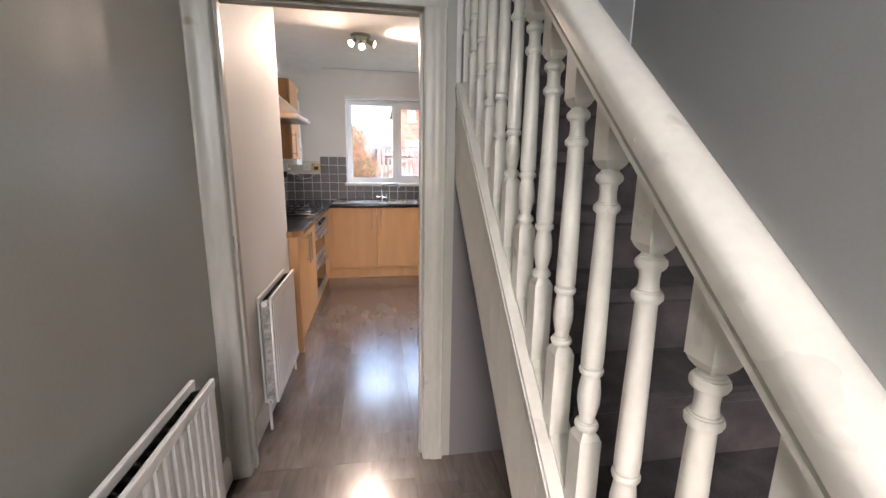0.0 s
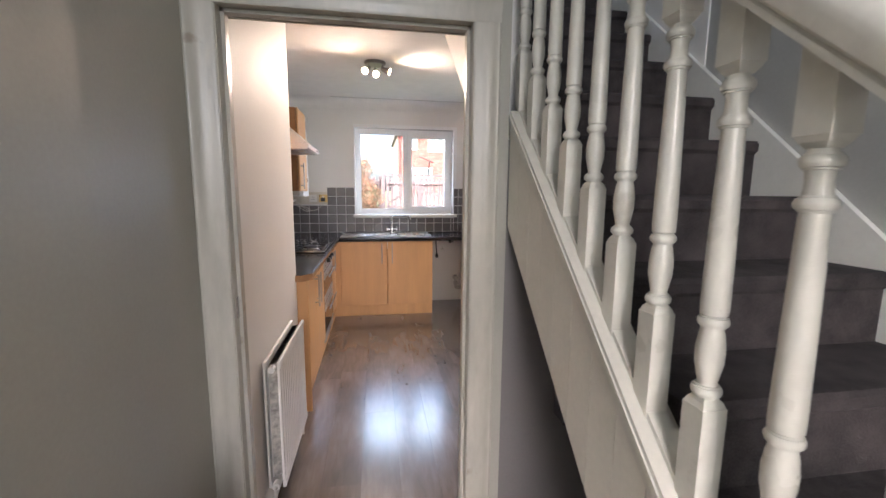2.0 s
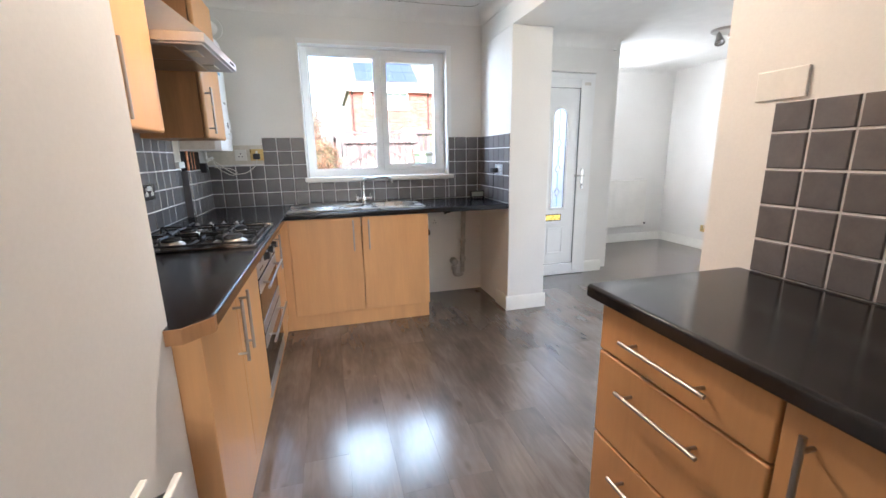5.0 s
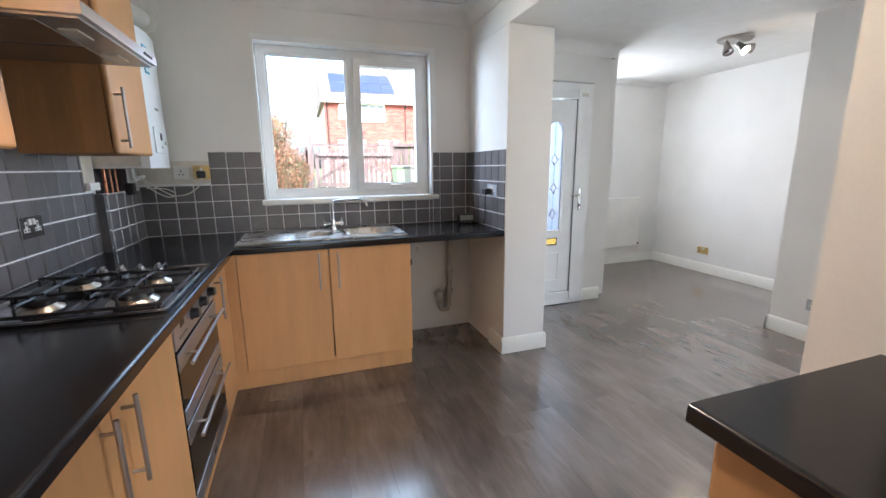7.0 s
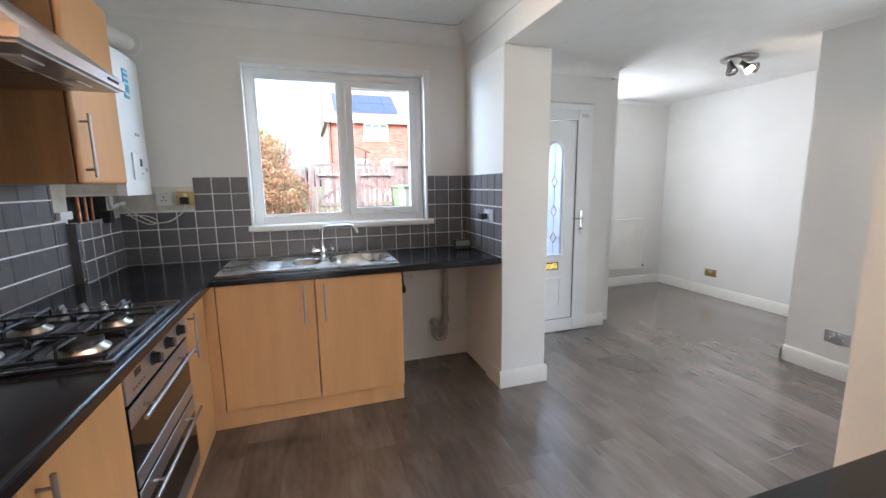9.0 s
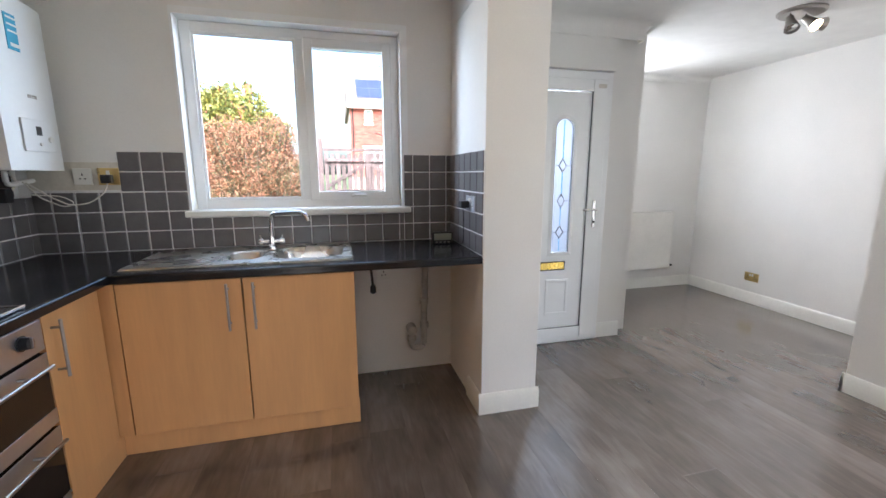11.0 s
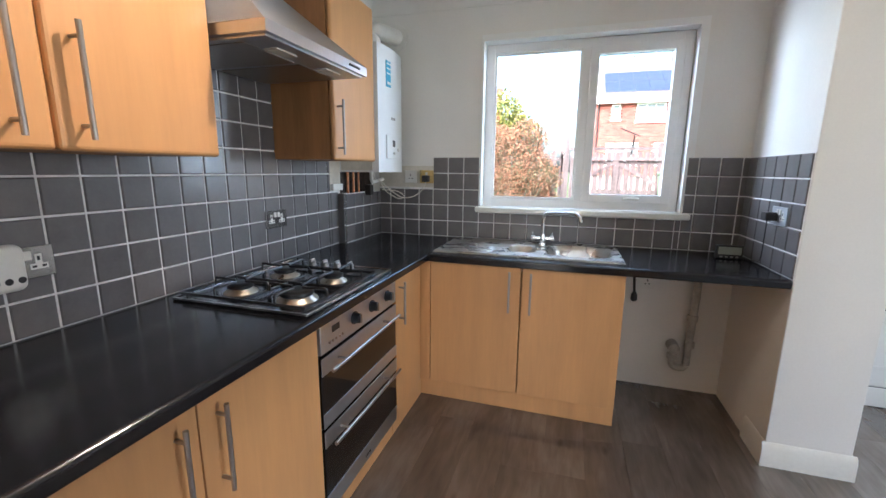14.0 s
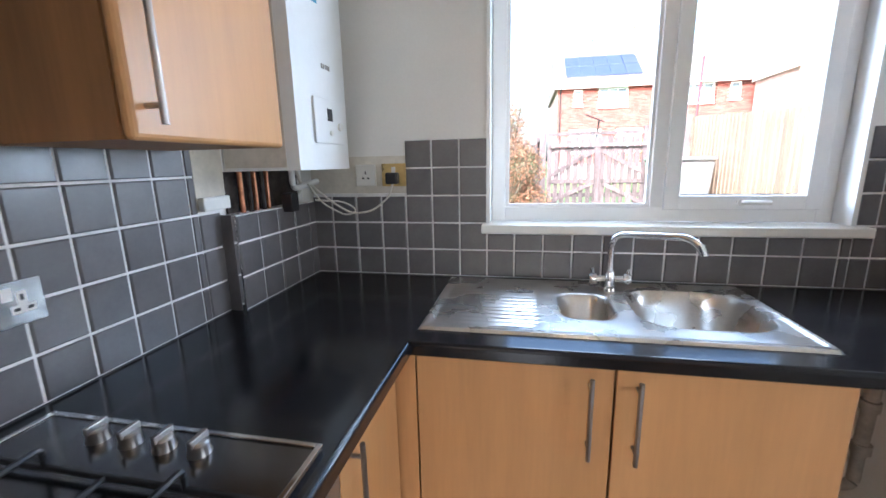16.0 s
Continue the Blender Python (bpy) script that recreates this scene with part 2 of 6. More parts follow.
def floor_mat():
    """Grey-brown oak laminate: long grain, clouds and knots, each plank its own tone."""
    m, t, p = nodes_of("grey_oak_laminate")
    n, l = t.nodes, t.links
    geo, info = n.new("ShaderNodeNewGeometry"), n.new("ShaderNodeObjectInfo")
    off = n.new("ShaderNodeVectorMath")
    off.operation = "ADD"
    sc = n.new("ShaderNodeVectorMath")
    sc.operation = "SCALE"
    comb = n.new("ShaderNodeCombineXYZ")
    for k in range(3):
        l.new(info.outputs["Random"], comb.inputs[k])
    l.new(comb.outputs[0], sc.inputs[0])
    sc.inputs["Scale"].default_value = 37.0
    l.new(geo.outputs["Position"], off.inputs[0]), l.new(sc.outputs[0], off.inputs[1])
    mp = n.new("ShaderNodeMapping")
    mp.inputs["Scale"].default_value = (1.0, 0.16, 1.0)
    l.new(off.outputs[0], mp.inputs[0])
    grain, cloud, knot = n.new("ShaderNodeTexNoise"), n.new("ShaderNodeTexNoise"), n.new("ShaderNodeTexVoronoi")
    grain.inputs["Scale"].default_value, grain.inputs["Detail"].default_value, grain.inputs["Distortion"].default_value = 38, 6, 0.6
    cloud.inputs["Scale"].default_value, cloud.inputs["Detail"].default_value, cloud.inputs["Distortion"].default_value = 4.0, 3, 0.3
    l.new(mp.outputs[0], grain.inputs[0])
    mp2 = n.new("ShaderNodeMapping")
    mp2.inputs["Scale"].default_value = (1.0, 0.45, 1.0)
    l.new(off.outputs[0], mp2.inputs[0])
    l.new(mp2.outputs[0], cloud.inputs[0])
    knot.voronoi_dimensions = "2D"
    knot.inputs["Scale"].default_value = 2.2
    l.new(mp2.outputs[0], knot.inputs[0])
    kr = n.new("ShaderNodeValToRGB")
    kr.color_ramp.elements[0].position, kr.color_ramp.elements[1].position = 0.010, 0.042
    kr.color_ramp.elements[0].color, kr.color_ramp.elements[1].color = (0.62, 0.58, 0.55, 1), (1, 1, 1, 1)
    l.new(knot.outputs["Distance"], kr.inputs[0])
    add = n.new("ShaderNodeMath")
    add.operation = "ADD"
    g2 = n.new("ShaderNodeMath")
    g2.operation = "MULTIPLY"
    g2.inputs[1].default_value = 0.45
    l.new(grain.outputs[0], g2.inputs[0])
    l.new(cloud.outputs[0], add.inputs[0]), l.new(g2.outputs[0], add.inputs[1])
    ramp = n.new("ShaderNodeValToRGB")
    e = ramp.color_ramp.elements
    e[0].position, e[0].color = 0.42, (0.080, 0.062, 0.051, 1)
    e[1].position, e[1].color = 1.0, (0.215, 0.175, 0.146, 1)
    mid = e.new(0.70)
    mid.color = (0.134, 0.106, 0.088, 1)
    l.new(add.outputs[0], ramp.inputs[0])
    mul = n.new("ShaderNodeMixRGB")
    mul.blend_type = "MULTIPLY"
    mul.inputs[0].default_value = 0.8
    l.new(ramp.outputs[0], mul.inputs[1]), l.new(kr.outputs[0], mul.inputs[2])
    hsv = n.new("ShaderNodeHueSaturation")
    rg = n.new("ShaderNodeMapRange")
    rg.inputs[3].default_value, rg.inputs[4].default_value = 0.92, 1.08
    l.new(info.outputs["Random"], rg.inputs[0]), l.new(rg.outputs[0], hsv.inputs["Value"])
    l.new(mul.outputs[0], hsv.inputs["Color"])
    l.new(hsv.outputs[0], p.inputs["Base Color"])
    rr = n.new("ShaderNodeMapRange")
    rr.inputs[3].default_value, rr.inputs[4].default_value = 0.21, 0.29
    l.new(grain.outputs[0], rr.inputs[0]), l.new(rr.outputs[0], p.inputs["Roughness"])
    p.inputs["IOR"].default_value = 1.6
    p.inputs["Coat Weight"].default_value, p.inputs["Coat Roughness"].default_value = 0.7, 0.16
    return m


M["plank"] = floor_mat()


def glass_mat(name, tint=(1, 1, 1), rough=0.0, blend=0.9):
    m, t, p = nodes_of(name)
    n, l = t.nodes, t.links
    tr, gl, mx, fr = n.new("ShaderNodeBsdfTransparent"), n.new("ShaderNodeBsdfGlossy"), n.new("ShaderNodeMixShader"), n.new("ShaderNodeFresnel")
    tr.inputs[0].default_value = (*tint, 1)
    gl.inputs["Roughness"].default_value = rough
    fr.inputs["IOR"].default_value = 1.12
    l.new(fr.outputs[0], mx.inputs[0]), l.new(tr.outputs[0], mx.inputs[1]), l.new(gl.outputs[0], mx.inputs[2])
    l.new(mx.outputs[0], n["Material Output"].inputs[0])
    return m


M["glass"] = glass_mat("window_glass", (0.97, 0.99, 0.98))
M["obscure"], _t, _p = nodes_of("obscure_door_glass")
_tr, _tl, _mx = _t.nodes.new("ShaderNodeBsdfTransparent"), _t.nodes.new("ShaderNodeBsdfTranslucent"), _t.nodes.new("ShaderNodeMixShader")
_tl.inputs[0].default_value, _tr.inputs[0].default_value, _mx.inputs[0].default_value = (0.30, 0.30, 0.32, 1), (0.30, 0.30, 0.32, 1), 0.55
_t.links.new(_tr.outputs[0], _mx.inputs[1]), _t.links.new(_tl.outputs[0], _mx.inputs[2]), _t.links.new(_mx.outputs[0], _t.nodes["Material Output"].inputs[0])
M["far_glass"] = mat("far_window_glass", (0.16, 0.20, 0.23), 0.30, var=0.15, scale=1.5, bump=0.0, rvar=0.04)


def emit(name, color, k):
    m, t, p = nodes_of(name)
    p.inputs["Emission Color"].default_value = (*color, 1)
    p.inputs["Emission Strength"].default_value = k
    return m


M["lamp_glow"] = emit("halogen_bulb", (1.0, 0.72, 0.40), 14)
M["strip_glass"] = glass_mat("pale_blue_strip", (0.45, 0.78, 0.92))
M["lcd"] = mat("lcd_screen", (0.30, 0.33, 0.28), 0.3, var=0.05, bump=0.0)

# ---- mesh helpers ----
ORI = {}


def thing(name, at, label="", category="", group="", kind=""):
    ob = new(name)
    ob.location = at
    ob.empty_display_size = 0.05
    ORI[ob.name] = Vector(at)
    return tagged(ob, label, category, group, kind)


def part(name, bm, material, parent=None, label="", kind="", smooth=False, category="", group=""):
    """Links bm, drawn in world coordinates, as one mesh under parent."""
    me = bpy.data.meshes.new(name)
    o = ORI[parent.name] if parent else Vector((0, 0, 0))
    if parent:
        bmesh.ops.translate(bm, verts=bm.verts, vec=-o)
    bmesh.ops.recalc_face_normals(bm, faces=bm.faces)
    bm.to_mesh(me)
    bm.free()
    mats = material if isinstance(material, list) else [material]
    for x in mats:
        me.materials.append(M[x] if isinstance(x, str) else x)
    if smooth:
        me.shade_smooth()
        try:
            me.set_sharp_from_angle(angle=radians(38))
        except Exception:
            pass
    ob = new(name, me)
    ORI[ob.name] = o
    if parent:
        ob.parent = parent
    return tagged(ob, label, category, group, kind)


def bbox(bm, x0, x1, y0, y1, z0, z1, bevel=0.0, seg=2, mi=0):
    """Adds a box, with worn edges if bevel is given."""
    b = bmesh.new()
    bmesh.ops.create_cube(b, size=1)
    for v in b.verts:
        v.co = Vector((x0 if v.co.x < 0 else x1, y0 if v.co.y < 0 else y1, z0 if v.co.z < 0 else z1))
    if bevel:
        bmesh.ops.bevel(b, geom=b.edges[:], offset=bevel, segments=seg, affect="EDGES", profile=0.5)
    merge(bm, b, mi)
    return bm


def merge(bm, b, mi=0):
    me = bpy.data.meshes.new("tmp")
    for f in b.faces:
        f.material_index = mi
    b.to_mesh(me)
    b.free()
    bm.from_mesh(me)
    bpy.data.meshes.remove(me)


def merged(bm, b):
    """Joins b into bm."""
    merge(bm, b)
    return bm


def box(x0, x1, y0, y1, z0, z1, bevel=0.0, seg=2):
    return bbox(bmesh.new(), x0, x1, y0, y1, z0, z1, bevel, seg)


def boxes(rows, bevel=0.0):
    bm = bmesh.new()
    for r in rows:
        bbox(bm, *r, bevel=bevel)
    return bm


def prism(bm, pts, axis, a, b, mi=0):
    """Extrudes the outline pts (two coordinates each) along axis from a to b."""
    def at(p, d):
        u, v = p
        return {"x": (d, u, v), "y": (u, d, v), "z": (u, v, d)}[axis]
    lo, hi = [bm.verts.new(at(p, a)) for p in pts], [bm.verts.new(at(p, b)) for p in pts]
    fs = [bm.faces.new(lo), bm.faces.new(hi[::-1])]
    n = len(pts)
    for i in range(n):
        fs.append(bm.faces.new((lo[i], hi[i], hi[(i + 1) % n], lo[(i + 1) % n])))
    for f in fs:
        f.material_index = mi
    return bm


def lathe(bm, prof, at, axis="z", seg=20, square=()):
    """Turns the profile (radius, height) about an axis through at."""
    rings = []
    for r, h in prof:
        ring = []
        for k in range(seg):
            a = 2 * math.pi * (k + 0.5) / seg
            c, s = r * math.cos(a), r * math.sin(a)
            d = {"z": (c, s, h), "x": (h, c, s), "y": (c, h, s)}[axis]
            ring.append(bm.verts.new(Vector(at) + Vector(d)))
        rings.append(ring)
    for p, q in zip(rings, rings[1:]):
        for k in range(seg):
            bm.faces.new((p[k], p[(k + 1) % seg], q[(k + 1) % seg], q[k]))
    bm.faces.new(rings[0]), bm.faces.new(rings[-1])
    return bm


def tube(bm, pts, r, seg=8, closed=False):
    """A round bar along the points."""
    pts = [Vector(p) for p in pts]
    n, rings = len(pts), []
    up = Vector((0.013, 0.027, 1))
    for i, p in enumerate(pts):
        a = pts[i - 1] if (i or closed) else p
        b = pts[(i + 1) % n] if (i < n - 1 or closed) else p
        d = (b - a).normalized()
        u = d.cross(up if abs(d.z) < 0.95 else Vector((1, 0.02, 0.01))).normalized()
        v = d.cross(u)
        rings.append([bm.verts.new(p + r * (u * math.cos(2 * math.pi * k / seg) + v * math.sin(2 * math.pi * k / seg))) for k in range(seg)])
    pairs = list(zip(rings, rings[1:])) + ([(rings[-1], rings[0])] if closed else [])
    for p, q in pairs:
        for k in range(seg):
            bm.faces.new((p[k], p[(k + 1) % seg], q[(k + 1) % seg], q[k]))
    if not closed:
        bm.faces.new(rings[0]), bm.faces.new(rings[-1])
    return bm


def bend(pts, r=0.02, n=5):
    """Rounds the corners of a path."""
    pts = [Vector(p) for p in pts]
    out = [pts[0]]
    for a, b, c in zip(pts, pts[1:], pts[2:]):
        p, q = b + (a - b).normalized() * r, b + (c - b).normalized() * r
        for k in range(n + 1):
            t = k / n
            out.append(p * (1 - t) ** 2 + b * 2 * t * (1 - t) + q * t * t)
    return out + [pts[-1]]


def share(name, me, parent, loc, scale=(1, 1, 1), label="", rot=None):
    """A piece: an object of its own on a shared mesh, at a world place."""
    ob = new(name, me)
    if parent:
        ob.parent = parent
        loc = Vector(loc) - ORI[parent.name]
    ob.location, ob.scale = loc, scale
    if rot:
        ob.rotation_euler = rot
    return ob


# ---- walls ----
wall_back = part("wall_back", boxes([
    (-1.95, -0.905, 0.03, 0.30, -0.05, 2.62), (0.352, 1.02, 0.03, 0.30, -0.05, 2.62),
    (-0.905, 0.352, 0.03, 0.30, -0.05, 1.115), (-0.905, 0.352, 0.03, 0.30, 2.214, 2.62)]), "white_wall", kind="structure", label="off-white painted kitchen wall round the window")
wall_left = part("wall_left", boxes([(-1.95, KIT_L, -2.57, 0.03, -0.05, 2.62)]), "white_wall", kind="structure", label="off-white kitchen wall behind the worktop")
wall_passage = part("wall_passage", boxes([(-1.95, PASS_L, -3.69, -2.575, -0.05, 2.62)]), "white_wall", kind="structure", label="warm white plastered wall behind the narrow radiator")
wall_hall = part("wall_hall", boxes([(-1.45, HALL_L, -7.2, -3.79, -0.05, 2.62)]), "hall_wall", kind="structure", label="greige painted hall wall with a faint scuff")
wall_doorway = part("wall_doorway", boxes([
    (-1.95, -1.122, -3.79, -3.69, -0.05, 2.62), (-1.122, -0.312, -3.79, -3.69, 1.985, 2.62), (-0.312, -0.205, -3.79, -3.69, -0.05, 2.62)]),
    "hall_wall", kind="structure", label="grey painted partition round the kitchen doorway")
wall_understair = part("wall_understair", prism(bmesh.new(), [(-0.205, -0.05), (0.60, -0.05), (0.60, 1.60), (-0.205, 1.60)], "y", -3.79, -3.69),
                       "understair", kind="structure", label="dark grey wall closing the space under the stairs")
wall_right = part("wall_right", boxes([(KIT_R, 1.00, -3.69, -2.46, -0.05, 2.62), (KIT_R, 0.80, -7.2, -3.69, -0.05, 4.2), (0.62, 0.99, -3.68, -2.5, 2.62, 4.2)]),
                  "stair_wall", kind="structure", label="grey painted wall beside the stairs")
part("wall_right_facing", boxes([(KIT_R - 0.006, KIT_R, -3.69, -2.46, 0, 2.5)]), "white_wall", kind="structure", label="cream painted face of the kitchen wall")
wall_pier = part("wall_pier", boxes([(0.65, 0.985, -0.62, 0.03, -0.05, 2.2295)], 0.004), "white_wall", kind="structure", label="cream pier with scuffed corner at the worktop end")
beam = part("beam", boxes([(0.65, 0.985, -2.46, 0.03, 2.23, 2.62)], 0.004), "white_wall", kind="structure", label="white boxed beam between pier and wall")
wall_door = part("wall_door", boxes([
    (0.96, 1.00, 0.24, 0.44, -0.05, 2.62), (1.00, 1.93, 0.14, 0.44, 2.075, 2.62), (1.93, 2.14, 0.20, 0.44, -0.05, 2.62),
    (2.14, 2.30, 0.30, 1.38, -0.05, 2.62)], 0.0), "white_wall", kind="structure", label="white wall round the back door")
wall_dining = part("wall_dining", boxes([
    (2.00, 2.33, 1.38, 1.66, -0.05, 2.62), (3.00, 4.30, 1.38, 1.66, -0.05, 2.62), (2.33, 3.00, 1.38, 1.66, -0.05, 1.21), (2.33, 3.00, 1.38, 1.66, 2.33, 2.62)]),
    "white_wall", kind="structure", label="white dining wall with a tall window recess")
part("wall_dining_side", boxes([(4.07, 4.30, -0.95, 1.38, -0.05, 2.62), (2.93, 4.30, -1.75, -0.95, -0.05, 2.62)], 0.0), "white_wall", kind="structure", label="white dining wall beside a projecting chimney breast")
part("wall_lounge", boxes([(3.56, 3.85, -1.95, -1.75, -0.05, 2.62), (3.56, 3.85, -4.9, -4.15, -0.05, 2.62), (3.56, 3.85, -4.15, -1.95, 2.12, 2.62), (3.56, 3.85, -4.15, -1.95, -0.05, 0.15),
                           (0.80, 3.85, -5.1, -4.9, -0.05, 2.62), (0.80, 1.00, -4.9, -3.69, -0.05, 2.62)]), "white_wall", kind="structure", label="plain white lounge wall")
part("wall_entrance", boxes([(-1.45, -1.06, -7.4, -7.2, -0.05, 4.2), (-0.30, 0.80, -7.4, -7.2, -0.05, 4.2), (-1.06, -0.30, -7.4, -7.2, 2.3, 4.2), (-1.06, -0.30, -7.4, -7.2, -0.05, 0.8)]),
     "hall_wall", kind="structure", label="plain greige wall behind")
part("wall_stairwell", boxes([(-0.21, -0.13, -3.69, -0.6, 2.62, 4.2), (-0.21, 0.60, -2.35, -2.25, 2.62, 4.2), (-1.45, -0.21, -3.79, -3.69, 2.62, 4.2), (-1.6, -1.45, -7.4, -3.69, 2.62, 4.2)]),
     "stair_wall", kind="structure", label="grey wall of the stairwell above")
# ceilings
part("ceiling_kitchen", boxes([(-1.95, -0.205, -3.69, 0.03, CEIL, 2.60), (-0.205, 0.65, -2.30, 0.03, CEIL, 2.60)]), "ceiling", kind="structure", label="white textured kitchen ceiling")
part("ceiling_dining", boxes([(0.985, 4.30, -4.9, 1.66, DCEIL, 2.60)]), "ceiling", kind="structure", label="smooth white dining ceiling")
part("ceiling_stairwell", boxes([(-1.6, 1.0, -7.4, -2.2, 4.2, 4.3)]), "ceiling", kind="structure", label="white stairwell ceiling")
part("ceiling_hall", boxes([(-1.45, -0.30, -5.2, -3.79, 2.45, 2.58)]), "ceiling", kind="structure", label="white hall ceiling")
# sloping soffit under the stairs, on the kitchen side
sz = lambda y: 1.59 + 0.80 * (y + 3.47)
part("ceiling_soffit", prism(bmesh.new(), [(-3.69, sz(-3.69)), (-2.33, sz(-2.33)), (-2.33, 2.60), (-3.69, sz(-3.69) + 0.08)], "x", -0.134, 0.594),
     "white_wall", kind="structure", label="sloping white soffit under the stairs")

part("wall_stair_side", prism(bmesh.new(), [(-3.69, sz(-3.69)), (-2.33, sz(-2.33) - 0.001), (-2.33, 2.499), (-3.69, 2.499)], "x", -0.207, -0.135), "white_wall", kind="structure", label="cream painted side of the stairs above the soffit")


def cove(name, p, q, inward, z, r=0.10):
    """Quarter-round coving from p to q on a wall whose room side is inward."""
    bm = bmesh.new()
    p, q, w = Vector((*p, 0)), Vector((*q, 0)), Vector((*inward, 0))
    prof = [(0.0, -r - 0.012), (0.008, -r - 0.012)] + [(0.008 + (r) * (1 - math.cos(a)), -r + r * math.sin(a)) for a in [math.pi / 2 * k / 7 for k in range(8)]] + [(0.0, 0.0)]
    A = [bm.verts.new(p + w * u + Vector((0, 0, z + v - 0.001))) for u, v in prof]
    B = [bm.verts.new(q + w * u + Vector((0, 0, z + v - 0.001))) for u, v in prof]
    n = len(prof)
    for i in range(n):
        bm.faces.new((A[i], A[(i + 1) % n], B[(i + 1) % n], B[i]))
    bm.faces.new(A), bm.faces.new(B[::-1])
    return part(name, bm, "ceiling", kind="structure", label="white plaster coving", smooth=True)


cove("coving_back", (KIT_L, 0.03), (0.65, 0.03), (0, -1), CEIL)
cove("coving_left", (KIT_L, -2.57), (KIT_L, 0.03), (1, 0), CEIL)
cove("coving_beam", (0.65, -2.4), (0.65, 0.03), (-1, 0), CEIL)
cove("coving_door", (0.985, 0.14), (2.14, 0.14), (0, -1), DCEIL, 0.09)
cove("coving_nib", (2.14, 0.14), (2.14, 1.38), (1, 0), DCEIL, 0.09)
cove("coving_dining", (2.14, 1.38), (4.07, 1.38), (0, -1), DCEIL, 0.05)

part("coving_crack", tube(bmesh.new(), [(-1.15, -0.085, CEIL - 0.003), (-0.6, -0.088, CEIL - 0.003), (0.18, -0.084, CEIL - 0.003), (0.50, -0.092, CEIL - 0.003), (0.545, -0.125, CEIL - 0.0015), (0.55, -0.20, CEIL - 0.0015)], 0.0022, 5), "fin_dust", kind="structure", label="thin dark crack along the coving")

# ground
def ground():
    bm = bmesh.new()
    ys = [-400, -60, -12, 0.8, 2.5, 4.0, 7, 12, 25, 60, 150, 900]
    xs = [-700, -60, -12, -3, 0, 3, 12, 60, 700]
    g = [[bm.verts.new((x, y, -0.25 if y < 1 else (0.0 if y < 3 else 0.28))) for x in xs] for y in ys]
    for a, b in zip(g, g[1:]):
        for i in range(len(xs) - 1):
            bm.faces.new((a[i], a[i + 1], b[i + 1], b[i]))
    return part("ground", bm, "grass", kind="structure", label="rough grass of the garden and beyond")


ground()
part("floor", boxes([(-1.95, 1.0, -7.4, 0.3, -0.12, -0.012), (1.0, 4.3, -4.9, 1.66, -0.12, -0.012)]), "rubble", kind="structure", label="grey oak laminate floor of long planks")
part("floor_threshold", boxes([(1.00, 1.93, 0.19, 0.44, -0.012, 0.004)], 0.002), "black", kind="structure", label="dark strip under the back door")


# ---- skirting ----
def skirt(name, x0, x1, y0, y1, side):
    """Ogee-topped skirting board; side names the face towards the room."""
    h, t = 0.12, 0.016
    prof = [(0, 0), (t, 0), (t, h - 0.028), (t - 0.003, h - 0.022), (t - 0.004, h - 0.012), (t - 0.010, h - 0.004), (0.004, h), (0, h)]
    bm = bmesh.new()
    if side in "+x-x" and "x" in side:
        s = 1 if side == "+x" else -1
        prism(bm, [(x0 + s * u, v + 0.001) for u, v in prof], "y", y0, y1)
    else:
        s = 1 if side == "+y" else -1
        bm2 = [(y0 + s * u, v + 0.001) for u, v in prof]
        prism(bm, bm2, "x", x0, x1)
    return part(name, bm, "gloss2", kind="structure", label="white skirting board", smooth=True)


skirt("skirting_hall", HALL_L, 0, -7.2, -3.813, "+x")
skirt("skirting_passage", PASS_L, 0, -3.69, -2.59, "+x")
skirt("skirting_pier_front", 0.634, 1.001, -0.62, 0, "-y")
skirt("skirting_pier_side", 0.65, 0, -0.62, -0.40, "-x")
skirt("skirting_pier_inner", 0.985, 0, -0.62, 0.12, "+x")
skirt("skirting_nib", 1.925, 2.156, 0.20, 0, "-y")
skirt("skirting_nib_side", 2.14, 0, 0.20, 0.30, "+x")
skirt("skirting_dining_back", 2.30, 4.07, 1.38, 0, "-y")
skirt("skirting_dining_side", 4.07, 0, -0.95, 1.38, "-x")
skirt("skirting_breast", 2.93, 0, -1.75, -0.934, "-x")
skirt("skirting_breast_end", 2.914, 4.07, -0.95, 0, "+y")
skirt("skirting_wall_end", 0.58, 1.0, -2.46, 0, "+y")

# ---- doorway lining and architraves ----
doorway = thing("doorway_frame", (-0.695, -3.74, 0), "worn white painted door frame without its door, latch keep on one side", "door frame")
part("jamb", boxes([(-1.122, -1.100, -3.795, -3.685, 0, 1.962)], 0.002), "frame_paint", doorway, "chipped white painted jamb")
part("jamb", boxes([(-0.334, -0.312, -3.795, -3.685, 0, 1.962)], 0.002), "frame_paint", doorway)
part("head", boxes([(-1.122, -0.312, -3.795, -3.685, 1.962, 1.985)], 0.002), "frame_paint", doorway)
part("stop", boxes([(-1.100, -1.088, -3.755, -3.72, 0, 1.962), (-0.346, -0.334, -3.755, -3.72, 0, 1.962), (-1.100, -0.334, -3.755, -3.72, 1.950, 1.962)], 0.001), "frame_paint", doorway)


